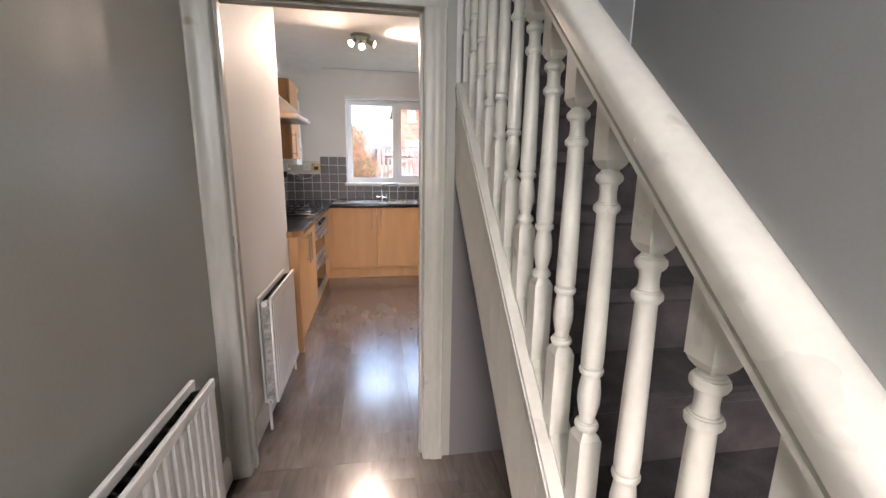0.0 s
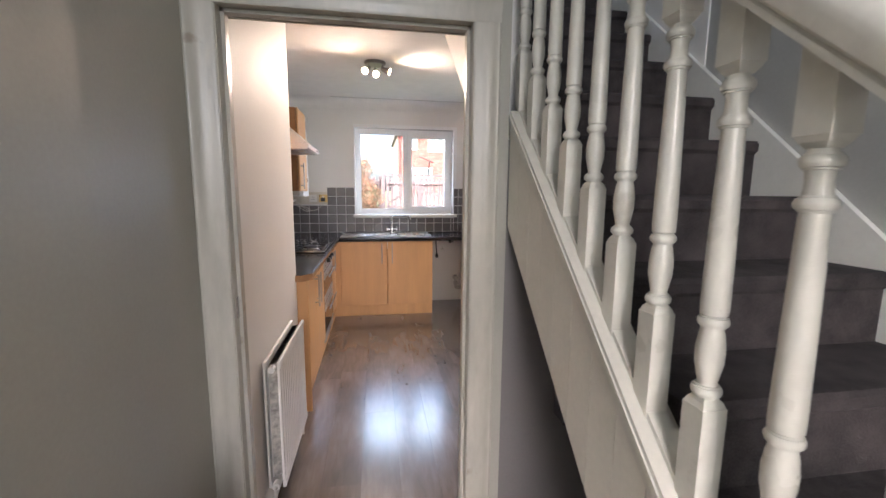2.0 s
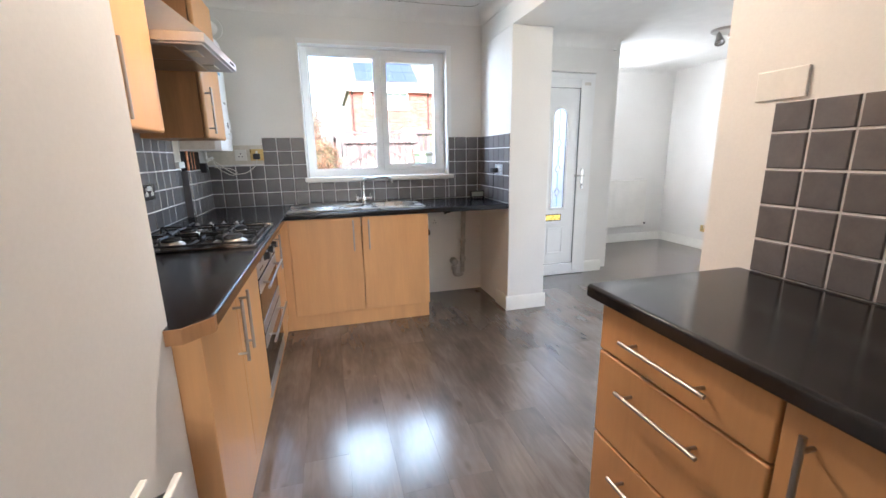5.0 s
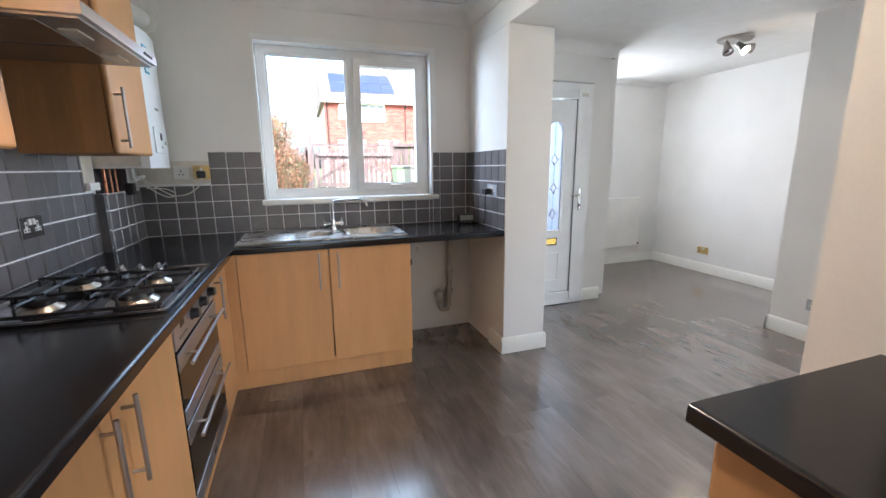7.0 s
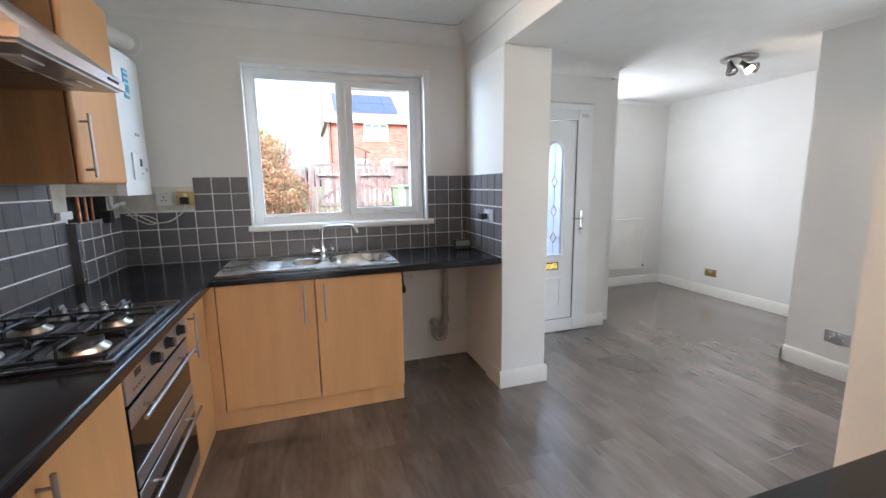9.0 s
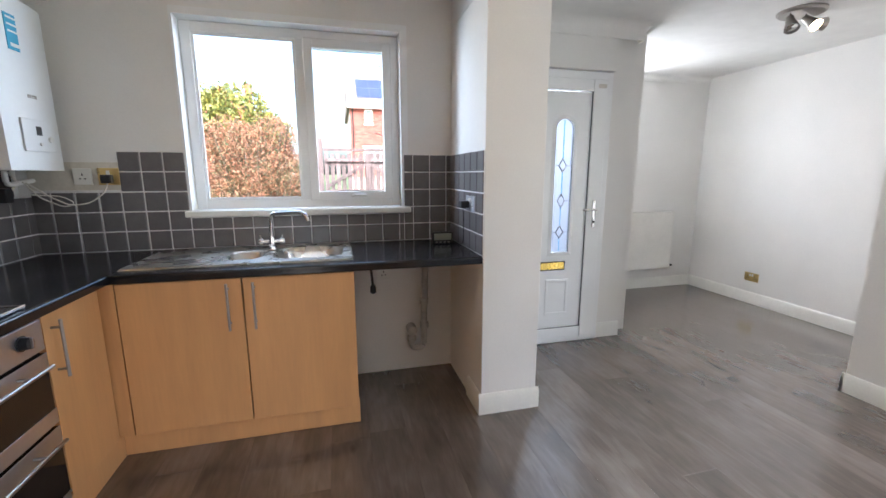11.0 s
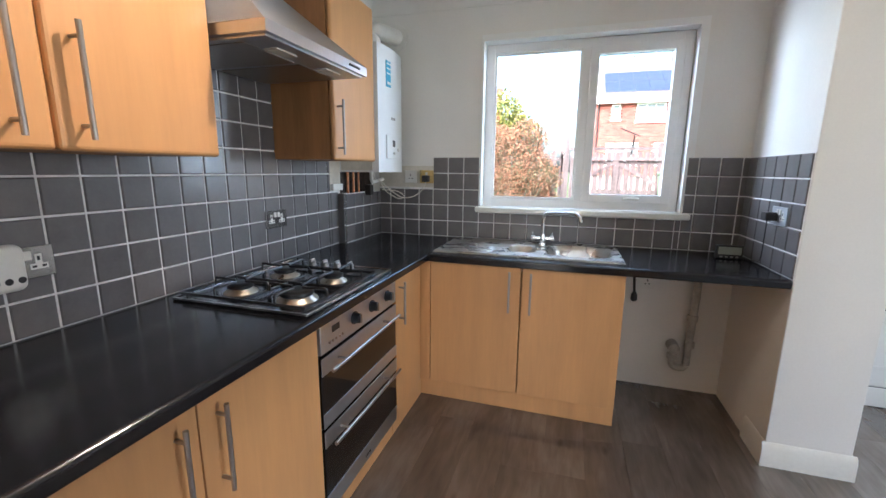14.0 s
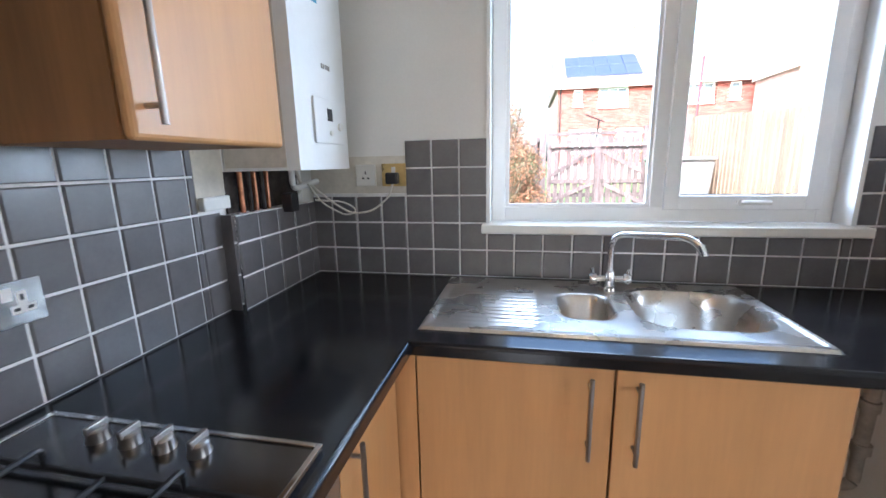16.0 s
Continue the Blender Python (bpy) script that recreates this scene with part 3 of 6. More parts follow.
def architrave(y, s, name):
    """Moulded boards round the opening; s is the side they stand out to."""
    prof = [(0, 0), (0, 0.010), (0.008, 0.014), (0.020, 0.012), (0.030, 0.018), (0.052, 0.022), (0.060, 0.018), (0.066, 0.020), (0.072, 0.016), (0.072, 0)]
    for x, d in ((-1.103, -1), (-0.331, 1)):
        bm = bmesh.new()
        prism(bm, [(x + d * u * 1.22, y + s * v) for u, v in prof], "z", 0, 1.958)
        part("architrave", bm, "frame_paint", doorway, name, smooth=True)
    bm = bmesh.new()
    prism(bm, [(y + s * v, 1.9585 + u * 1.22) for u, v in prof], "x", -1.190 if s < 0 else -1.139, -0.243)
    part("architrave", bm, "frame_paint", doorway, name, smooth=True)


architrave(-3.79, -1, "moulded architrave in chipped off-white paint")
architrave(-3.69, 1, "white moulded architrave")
part("latch_keep", boxes([(-1.101, -1.097, -3.775, -3.755, 1.01, 1.08)], 0.001), "nickel", doorway, "tarnished metal latch keep")


# ---- floor planks ----
def plank_mesh(w, l):
    bm = bmesh.new()
    c, d = 0.0006, 0.010
    lo = [(-w / 2, -l / 2), (w / 2, -l / 2), (w / 2, l / 2), (-w / 2, l / 2)]
    a = [bm.verts.new((x, y, -d)) for x, y in lo]
    b = [bm.verts.new((x, y, -c)) for x, y in lo]
    e = [bm.verts.new((x - math.copysign(c, x), y - math.copysign(c, y), 0)) for x, y in lo]
    for p, q in ((a, b), (b, e)):
        for i in range(4):
            bm.faces.new((p[i], p[(i + 1) % 4], q[(i + 1) % 4], q[i]))
    bm.faces.new(e)
    me = bpy.data.meshes.new("plank")
    bm.to_mesh(me)
    bm.free()
    me.materials.append(M["plank"])
    return me


# ---- staircase ----
SLOPE = 0.90
RISE, GOING = 0.1775, 0.1972


def slanted(bm, y0, y1, lo, hi, x0, x1, mi=0):
    """A board that follows the stair's slope; lo and hi are heights from the string's top."""
    return prism(bm, [(y0, string_z(y0) + lo), (y1, string_z(y1) + lo), (y1, string_z(y1) + hi), (y0, string_z(y0) + hi)], "x", x0, x1, mi)


stairs = thing("staircase", (0.2, -4.6, 0), "straight domestic stairs in dark brown carpet with a white painted string", "staircase")
bm = bmesh.new()
part("string", slanted(bm, -5.55, -3.80, -0.055, 0.0, -0.205, -0.125), "gloss", stairs, "white gloss base rail with a rounded edge")
part("string_lip", slanted(bmesh.new(), -5.55, -3.80, -0.026, -0.012, -0.209, -0.2055), "gloss", stairs, "thin white moulding")
for k in range(20):
    a = -3.80 - 0.098 * k
    b = a - 0.0955
    if string_z(b) - 0.39 < -0.25:
        break
    lo = lambda y: max(0.0, string_z(y) - 0.385)
    bm = bmesh.new()
    prism(bm, [(a, lo(a)), (a, string_z(a) - 0.056), (b, string_z(b) - 0.056), (b, lo(b))], "x", -0.203, -0.190)
    part("board", bm, "panel", stairs, "off-white painted tongue and groove board" if k == 0 else "")
for k in range(-4, 11):
    a = -4.275 - 0.121 * k
    part("spacer", slanted(bmesh.new(), a - 0.100, a - 0.021, 0.001, 0.013, -0.178, -0.142), "gloss", stairs, "white infill strip between balusters" if k == 0 else "")
part("board_back", slanted(bmesh.new(), -5.4, -3.80, -0.38, -0.056, -0.189, -0.165), "panel", stairs)
for k in range(1, 17):
    z = RISE * k
    y = (z - 0.065 - 0.837) / SLOPE - 4.75
    bm = bmesh.new()
    pts = [(y + 0.012, z - RISE), (y + 0.012, z - 0.045), (y, z - 0.034), (y - 0.001, z - 0.012), (y + 0.008, z - 0.002), (y + 0.02, z), (y + GOING + 0.03, z), (y + GOING + 0.03, z - 0.16)]
    prism(bm, pts, "x", -0.124, 0.575)
    part("step", bm, "carpet", stairs, "dark brown carpeted step" if k == 1 else "", smooth=True)
bm = slanted(bmesh.new(), -5.55, -2.4, -0.25, 0.115, 0.576, 0.598)
part("wall_string", bm, "gloss2", stairs, "white painted wall string")
part("newel", lathe(box(-0.205, -0.125, -5.68, -5.60, 0, 0.95, 0.004), [(0.03, 0.95), (0.045, 0.97), (0.045, 1.0), (0.03, 1.03)], (-0.165, -5.64, 0)), "gloss", stairs, "white newel post")

rail = thing("handrail", (-0.16, -4.7, 1.2), "thick off-white painted handrail with chips and knots", "handrail")
prof = [(-0.024, 0.744), (-0.032, 0.747), (-0.032, 0.757), (-0.029, 0.761), (-0.035, 0.768), (-0.037, 0.788)] + [(-0.037 * math.cos(a), 0.793 + 0.035 * math.sin(a) ** 0.8) for a in [math.radians(8 + 164 * k / 14) for k in range(15)]] + [(0.037, 0.788), (0.035, 0.768), (0.029, 0.761), (0.032, 0.757), (0.032, 0.747), (0.024, 0.744)]
bm = bmesh.new()
A = [bm.verts.new((-0.160 + u, -5.66, string_z(-5.66) + v)) for u, v in prof]
B = [bm.verts.new((-0.160 + u, -3.70, string_z(-3.70) + v)) for u, v in prof]
for i in range(len(prof)):
    bm.faces.new((A[i], A[(i + 1) % len(prof)], B[(i + 1) % len(prof)], B[i]))
bm.faces.new(A), bm.faces.new(B[::-1])
part("rail", bm, "gloss", rail, smooth=True)
for y, h in ((-4.989, 0.785), (-4.72, 0.785)):
    part("knot", lathe(bmesh.new(), [(0.001, -0.1985), (0.0030, -0.1978), (0.0034, -0.1965)], (0, y, string_z(y) + h), axis="x", seg=8), "bare", rail)


def baluster():
    """A turned colonial baluster: square foot and head, vase, rings and a tapered shaft."""
    y, z = -4.275, string_z(-4.275)
    b = thing("baluster", (-0.16, y, z), "turned white gloss painted stair baluster", "baluster", "balusters of the staircase")
    s = 0.0205
    bm = bmesh.new()
    prism(bm, [(y - s, z - SLOPE * s - 0.003), (y + s, z + SLOPE * s - 0.003), (y + s, z + 0.172), (y - s, z + 0.172)], "x", -0.16 - s, -0.16 + s)
    lathe(bm, [(0.0275, 0.172), (0.0235, 0.180), (0.017, 0.186)], (-0.16, y, z), seg=4)
    part("foot", bm, "gloss", b)
    def ring(z, neck):
        """A crisp turned ring with a small fillet on either side."""
        return [(neck, z - 0.0095), (0.0170, z - 0.0090), (0.0172, z - 0.0065), (0.0194, z - 0.0060), (0.0210, z - 0.0020), (0.0210, z + 0.0020), (0.0194, z + 0.0060), (0.0172, z + 0.0065), (0.0170, z + 0.0090), (neck, z + 0.0095)]
    r = [(0.014, 0.184)] + ring(0.196, 0.0140) + [(0.0132, 0.209), (0.0160, 0.222), (0.0195, 0.240), (0.0197, 0.262), (0.0168, 0.284)] + ring(0.303, 0.0145)
    r += [(0.0185, 0.3135), (0.0192, 0.325), (0.0190, 0.345), (0.0178, 0.43), (0.0160, 0.52), (0.0150, 0.570)] + ring(0.587, 0.0148)
    r += [(0.0135, 0.604), (0.0131, 0.612), (0.0138, 0.620)] + ring(0.634, 0.0145) + [(0.0138, 0.648)]
    part("spindle", lathe(bmesh.new(), r, (-0.16, y, z), seg=18), "gloss", b, smooth=True)
    bm = bmesh.new()
    prism(bm, [(y - s, z + 0.662), (y + s, z + 0.662), (y + s, z + 0.749 + SLOPE * s), (y - s, z + 0.749 - SLOPE * s)], "x", -0.16 - s, -0.16 + s)
    lathe(bm, [(0.016, 0.648), (0.0235, 0.655), (0.0275, 0.662)], (-0.16, y, z), seg=4)
    part("head", bm, "gloss", b)
    return b


first = baluster()
for k in list(range(-4, 0)) + list(range(1, 11)):
    y = -4.275 - 0.121 * k
    copy_thing(first, pose(-0.16, y, string_z(y)))

box_u = thing("meter_box", (0.08, -3.85, 0.6), "black metal box with a grey front, hung under the stairs", "cabinet")
part("casing", box(0.0, 0.22, -3.88, -3.795, 0.60, 0.86, 0.004), "black", box_u)
part("panel", box(0.04, 0.15, -3.886, -3.881, 0.64, 0.80, 0.002), "stair_wall", box_u, "grey front panel")
part("clip", box(0.08, 0.14, -3.90, -3.886, 0.66, 0.70, 0.004), "black", box_u)


# ---- radiators ----
def radiator(name, x, y0, y1, z0, z1, label, ribs, back=True):
    """A double panel radiator on a wall that looks along +x; x is the front of the front panel."""
    r = thing(name, (x - 0.05, (y0 + y1) / 2, z0), label, "radiator")
    def panel(px, nm, lab=""):
        bm = bmesh.new()
        w = (y1 - y0 - 0.05) / ribs
        pts = [(px - 0.014, y0), (px - 0.005, y0), (px - 0.005, y0 + 0.02)]
        for i in range(ribs):
            c = y0 + 0.025 + w * (i + 0.5)
            pts += [(px - 0.005, c - w * 0.38), (px - 0.0005, c - w * 0.22), (px - 0.0005, c + w * 0.22), (px - 0.005, c + w * 0.38)]
        pts += [(px - 0.005, y1 - 0.02), (px - 0.005, y1), (px - 0.014, y1)]
        prism(bm, pts, "z", z0 + 0.034, z1 - 0.034)
        bbox(bm, px - 0.015, px, y0, y1, z1 - 0.034, z1, 0.004), bbox(bm, px - 0.015, px, y0, y1, z0, z0 + 0.034, 0.004)
        part(nm, bm, "rad", r, lab)
    panel(x, "front_panel", "ribbed white enamel panel")
    if back:
        panel(x - 0.058, "back_panel")
        bm = bmesh.new()
        n = int((y1 - y0) / 0.022)
        ys = [y0 + 0.02 + (y1 - y0 - 0.04) * i / (n - 1) for i in range(n)]
        pts = [(x - 0.020 if i % 2 else x - 0.054, c) for i, c in enumerate(ys)]
        prism(bm, pts + [(u - 0.0015, c + 0.002) for u, c in pts[::-1]], "z", z0 + 0.04, z1 - 0.022)
        part("convector", bm, "fin_dust", r, "dusty grey convector sheet")
    part("valve", lathe(bmesh.new(), [(0.014, -0.012), (0.014, 0.02), (0.008, 0.022)], (x - 0.035, y0 - 0.004, z1 - 0.03), "y", 12), "rad", r, "round end plug", smooth=True)
    part("valve", lathe(bmesh.new(), [(0.016, -0.03), (0.016, 0.0)], (x - 0.035, y0 - 0.004, z0 + 0.03), "y", 12), "rad", r, smooth=True)
    part("pipe", tube(bmesh.new(), bend([(x - 0.035, y0 - 0.02, z0 + 0.03), (x - 0.035, y0 - 0.04, z0 + 0.03), (x - 0.035, y0 - 0.04, 0.003)]), 0.0075), "pipe", r, smooth=True)
    part("pipe", tube(bmesh.new(), bend([(x - 0.035, y1 + 0.0, z0 + 0.03), (x - 0.035, y1 + 0.03, z0 + 0.03), (x - 0.035, y1 + 0.03, 0.003)]), 0.0075), "pipe", r, smooth=True)
    for c in (y0 + 0.1, y1 - 0.13):
        part("bracket", box(x - 0.10, x - 0.074, c, c + 0.03, z0 + 0.05, z1 - 0.06), "rad", r)
    return r


radiator("radiator", -1.045, -5.40, -4.205, 0.14, 0.70, "white double panel radiator with dusty fins, on the greige hall wall", 26)
radiator("radiator", -1.055, -3.43, -2.85, 0.13, 0.71, "narrow cream double panel radiator beside the kitchen doorway", 14)
dr = thing("radiator", (3.3, 1.33, 0.2), "plain white flat panel radiator under the dining window", "radiator")
part("front_panel", box(2.45, 3.69, 1.295, 1.31, 0.24, 0.90, 0.006), "rad", dr)
part("back_panel", box(2.47, 3.67, 1.345, 1.357, 0.26, 0.88, 0.004), "rad", dr)
part("top_grille", box(2.45, 3.69, 1.292, 1.36, 0.895, 0.91, 0.004), "rad", dr, "thin top grille")
part("bracket", box(3.5, 3.53, 1.35, 1.38, 0.3, 0.8), "rad", dr)
part("valve", lathe(bmesh.new(), [(0.014, 3.69), (0.014, 3.73), (0.01, 3.745)], (0, 1.33, 0.27), "x", 12), "black", dr, "dark valve stub", smooth=True)


# ---- kitchen units ----
def bar_handle(parent, p, length, axis, out, r=0.006, stand=0.032, inset=0.03):
    """A straight bar handle; p is its middle on the door's face, out the way it stands off."""
    p, o = Vector(p), Vector(out)
    a = Vector({"x": (1, 0, 0), "y": (0, 1, 0), "z": (0, 0, 1)}[axis])
    bm = bmesh.new()
    c = p + o * stand
    tube(bm, [c - a * length / 2, c + a * length / 2], r, 10)
    for s in (-1, 1):
        tube(bm, [p + a * s * (length / 2 - inset), c + a * s * (length / 2 - inset)], r * 0.8, 8)
    return part("handle", bm, "nickel", parent, "satin metal bar handle", smooth=True)


def door(parent, name, x0, x1, y0, y1, z0, z1, bevel=0.0025):
    return part(name, box(x0, x1, y0, y1, z0, z1, bevel, 3), "beech", parent)


# sink unit
u = thing("base_cabinet", (-0.53, -0.3, 0), "double beech-effect base cabinet under the sink", "kitchen cabinet")
for r in [(-1.045, -1.03, -0.575, 0.0, 0.14, 0.868), (-0.035, -0.018, -0.575, 0.0, 0.14, 0.868), (-1.03, -0.035, -0.575, 0.0, 0.14, 0.156), (-1.03, -0.035, -0.02, -0.005, 0.156, 0.70)]:
    part("carcass_board", boxes([r]), "beech", u)
for x0, x1, hx in ((-1.038, -0.533, -0.590), (-0.527, -0.020, -0.478)):
    d = door(u, "door", x0, x1, -0.600, -0.577, 0.142, 0.864)
    bar_handle(d, (hx, -0.600, 0.735), 0.225, "z", (0, -1, 0))
part("plinth", box(-1.122, -0.012, -0.530, -0.514, 0.002, 0.140, 0.002), "beech", u, "beech plinth board")

# corner unit door beside the oven
u = thing("base_cabinet", (-1.30, -0.75, 0), "narrow beech-effect corner cabinet beside the oven", "kitchen cabinet")
for r in [(-1.66, -1.122, -0.965, -0.95, 0.14, 0.868), (-1.66, -1.122, -0.95, -0.64, 0.14, 0.156), (-1.122, -1.043, -0.598, -0.583, 0.142, 0.868)]:
    part("carcass_board", boxes([r]), "beech", u)
d = door(u, "door", -1.120, -1.098, -0.955, -0.608, 0.142, 0.864)
bar_handle(d, (-1.098, -0.915, 0.715), 0.22, "z", (1, 0, 0))
part("plinth", box(-1.136, -1.120, -0.965, -0.531, 0.002, 0.140, 0.002), "beech", u)

# long unit
u = thing("base_cabinet", (-1.30, -2.10, 0), "double beech-effect base cabinet along the wall", "kitchen cabinet")
for r in [(-1.66, -1.122, -1.632, -1.617, 0.14, 0.868), (-1.66, -1.122, -2.548, -2.533, 0.14, 0.868), (-1.66, -1.122, -2.52, -1.642, 0.14, 0.156)]:
    part("carcass_board", boxes([r]), "beech", u)
for y0, y1, hy in ((-2.080, -1.612, -2.030), (-2.548, -2.084, -2.140)):
    d = door(u, "door", -1.120, -1.098, y0, y1, 0.142, 0.864)
    bar_handle(d, (-1.098, hy, 0.700), 0.235, "z", (1, 0, 0))
part("plinth", box(-1.136, -1.120, -2.552, -0.967, 0.002, 0.140, 0.002), "beech", u)
part("end_panel", box(-1.69, -1.074, -2.572, -2.554, 0.002, 0.868, 0.002), "beech", u, "beech end panel")

# oven
ov = thing("built_in_oven", (-1.38, -1.29, 0.12), "stainless built-under double oven with black glass doors", "oven")
part("housing", boxes([(-1.65, -1.118, -1.610, -0.958, 0.142, 0.866)]), "black", ov, "black housing")
part("control_panel", box(-1.118, -1.096, -1.597, -0.962, 0.735, 0.845, 0.003), "steel", ov, "brushed steel control panel")
for y in (-1.365, -1.215, -1.063):
    part("knob", lathe(lathe(bmesh.new(), [(0.026, -1.096), (0.026, -1.092)], (0, y, 0.795), "x", 18), [(0.021, -1.092), (0.019, -1.07), (0.015, -1.068)], (0, y, 0.795), "x", 18), "black", ov, "round black knob", smooth=True)
    part("knob_grip", box(-1.074, -1.061, y - 0.004, y + 0.004, 0.777, 0.813, 0.002), "nickel", ov)
part("display", box(-1.097, -1.0945, -1.525, -1.475, 0.795, 0.820, 0.001), "black", ov, "small dark timer display")
for i in range(5):
    part("button", lathe(bmesh.new(), [(0.0045, -1.096), (0.0045, -1.092)], (0, -1.545 + i * 0.022, 0.765), "x", 10), "nickel", ov)
for z0, z1, lab in ((0.455, 0.722, "upper"), (0.165, 0.44, "lower")):
    d = part("oven_door", box(-1.118, -1.098, -1.597, -0.962, z0, z1, 0.003), "black_glass", ov, "black glass oven door")
    part("door_trim", box(-1.0985, -1.0945, -1.597, -0.962, z1 - 0.065, z1, 0.001), "steel", d, "brushed steel top strip")
    part("door_trim", box(-1.0985, -1.0945, -1.597, -0.962, z0, z0 + (0.055 if lab == "upper" else 0.012), 0.001), "steel", d)
    bar_handle(d, (-1.0945, -1.30, z1 - 0.035), 0.585, "y", (1, 0, 0), r=0.007, stand=0.040, inset=0.10)
part("kick_strip", box(-1.118, -1.098, -1.597, -0.962, 0.098, 0.160, 0.002), "steel", ov, "steel strip below the doors")
part("badge", boxes([(-1.0982, -1.097, -1.30 + i * 0.010, -1.294 + i * 0.010, 0.122, 0.132) for i in range(5)]), "black", ov)

# worktops
wt1 = thing("worktop", (-0.5, -0.3, 0.87), "black laminate worktop, slightly dusty, with a rounded front edge", "worktop")


def nosed(x0, x1, y0, y1, z0, z1, side, r=0.012):
    """A slab with a rounded front edge."""
    prof = []
    for a in range(7):
        t = math.pi / 2 * a / 6
        prof.append((r * (1 - math.cos(t)), z1 - r + r * math.sin(t)))
    f = [(0, z0 + 0.004), (0.004, z0)]
    bm = bmesh.new()
    if side == "-y":
        pts = [(y0 + f[1][0], f[1][1]), (y0, f[0][1])] + [(y0 + u, v) for u, v in prof] + [(y1, z1), (y1, z0)]
        prism(bm, pts, "x", x0, x1)
    elif side == "+x":
        pts = [(x1 - f[1][0], f[1][1]), (x1, f[0][1])] + [(x1 - u, v) for u, v in prof] + [(x0, z1), (x0, z0)]
        prism(bm, pts, "y", y0, y1)
    else:
        pts = [(x0 + f[1][0], f[1][1]), (x0, f[0][1])] + [(x0 + u, v) for u, v in prof] + [(x1, z1), (x1, z0)]
        prism(bm, pts, "y", y0, y1)
    return bm


part("front_edge", nosed(-1.047, 0.645, -0.622, -0.45, 0.870, 0.910, "-y"), "worktop", wt1)
part("slab", box(-1.10, -0.66, -0.45, 0.028, 0.870, 0.910), "worktop", wt1)
part("slab", box(-0.06, 0.648, -0.45, 0.028, 0.870, 0.910), "worktop", wt1)
part("slab", box(-0.66, -0.06, -0.08, 0.028, 0.870, 0.910), "worktop", wt1)
wt2 = thing("worktop", (-1.4, -1.6, 0.87), "long black laminate worktop along tiled wall, worn front edge", "worktop")
part("slab", nosed(-1.697, -1.047, -2.53, -0.622, 0.870, 0.910, "+x"), "worktop", wt2)
part("corner", prism(bmesh.new(), [(-1.697, -0.622), (-1.047, -0.622), (-1.047, -0.45), (-1.10, -0.45), (-1.10, 0.028), (-1.697, 0.028)], "z", 0.870, 0.910), "worktop", wt2)
part("end", prism(bmesh.new(), [(-1.697, -2.605), (-1.105, -2.605), (-1.047, -2.545), (-1.047, -2.53), (-1.697, -2.53)], "z", 0.870, 0.910), "worktop", wt2)
bm = prism(bmesh.new(), [(-1.697, -2.608), (-1.103, -2.608), (-1.0455, -2.547), (-1.0455, -2.525), (-1.048, -2.525), (-1.048, -2.546), (-1.104, -2.605), (-1.697, -2.605)], "z", 0.869, 0.909)
part("edging", bm, "beech_dark", wt2, "bare wood-coloured end edging")
wt3 = thing("worktop", (0.3, -3.1, 0.87), "glossy black laminate worktop on the drawer unit", "worktop")
part("slab", nosed(0.0, 0.592, -3.68, -2.61, 0.870, 0.910, "-x"), "worktop", wt3)
part("edging", box(0.012, 0.592, -2.610, -2.607, 0.872, 0.908, 0.001), "worktop", wt3, "thin laminate end edging")

# drawer unit
u = thing("drawer_unit", (0.3, -2.92, 0), "beech-effect unit with three drawers and bar handles", "kitchen cabinet")
for r in [(0.055, 0.585, -3.165, -3.15, 0.14, 0.868), (0.055, 0.585, -2.665, -2.65, 0.14, 0.868), (0.055, 0.585, -3.15, -2.665, 0.14, 0.156)]:
    part("carcass_board", boxes([r]), "beech", u)
for z0, z1 in ((0.716, 0.864), (0.432, 0.710), (0.148, 0.426)):
    d = part("drawer", box(0.028, 0.050, -3.165, -2.652, z0, z1, 0.006, 3), "beech", u, "beech drawer front")
    bar_handle(d, (0.028, -2.905, z1 - 0.075), 0.27, "y", (-1, 0, 0))
part("plinth", box(0.075, 0.091, -3.165, -2.652, 0.002, 0.140, 0.002), "beech", u)
part("side_panel", box(0.055, 0.590, -2.648, -2.632, 0.002, 0.868, 0.002), "beech", u, "beech side panel")
u = thing("base_cabinet", (0.3, -3.4, 0), "single beech-effect cabinet beside the drawers", "kitchen cabinet")
for r in [(0.055, 0.585, -3.185, -3.17, 0.14, 0.868), (0.055, 0.585, -3.68, -3.665, 0.14, 0.868)]:
    part("carcass_board", boxes([r]), "beech", u)
d = door(u, "door", 0.028, 0.050, -3.668, -3.172, 0.148, 0.864)
bar_handle(d, (0.028, -3.225, 0.70), 0.26, "z", (-1, 0, 0))
part("plinth", box(0.075, 0.091, -3.668, -3.167, 0.002, 0.140, 0.002), "beech", u)


# wall cabinets
def wall_unit(y0, y1, z0, z1, doors, label):
    w = thing("wall_cabinet", (-1.53, (y0 + y1) / 2, z0), label, "kitchen cabinet")
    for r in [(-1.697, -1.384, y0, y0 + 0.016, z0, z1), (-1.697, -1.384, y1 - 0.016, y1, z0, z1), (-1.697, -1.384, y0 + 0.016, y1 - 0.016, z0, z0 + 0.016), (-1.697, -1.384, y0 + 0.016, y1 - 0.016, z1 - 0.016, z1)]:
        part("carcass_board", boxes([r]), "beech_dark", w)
    for a, b, h in doors:
        d = door(w, "door", -1.382, -1.358, a, b, z0 - 0.002, z1, 0.011)
        bar_handle(d, (-1.358, h, z0 + 0.145), 0.245, "z", (1, 0, 0))
    return w


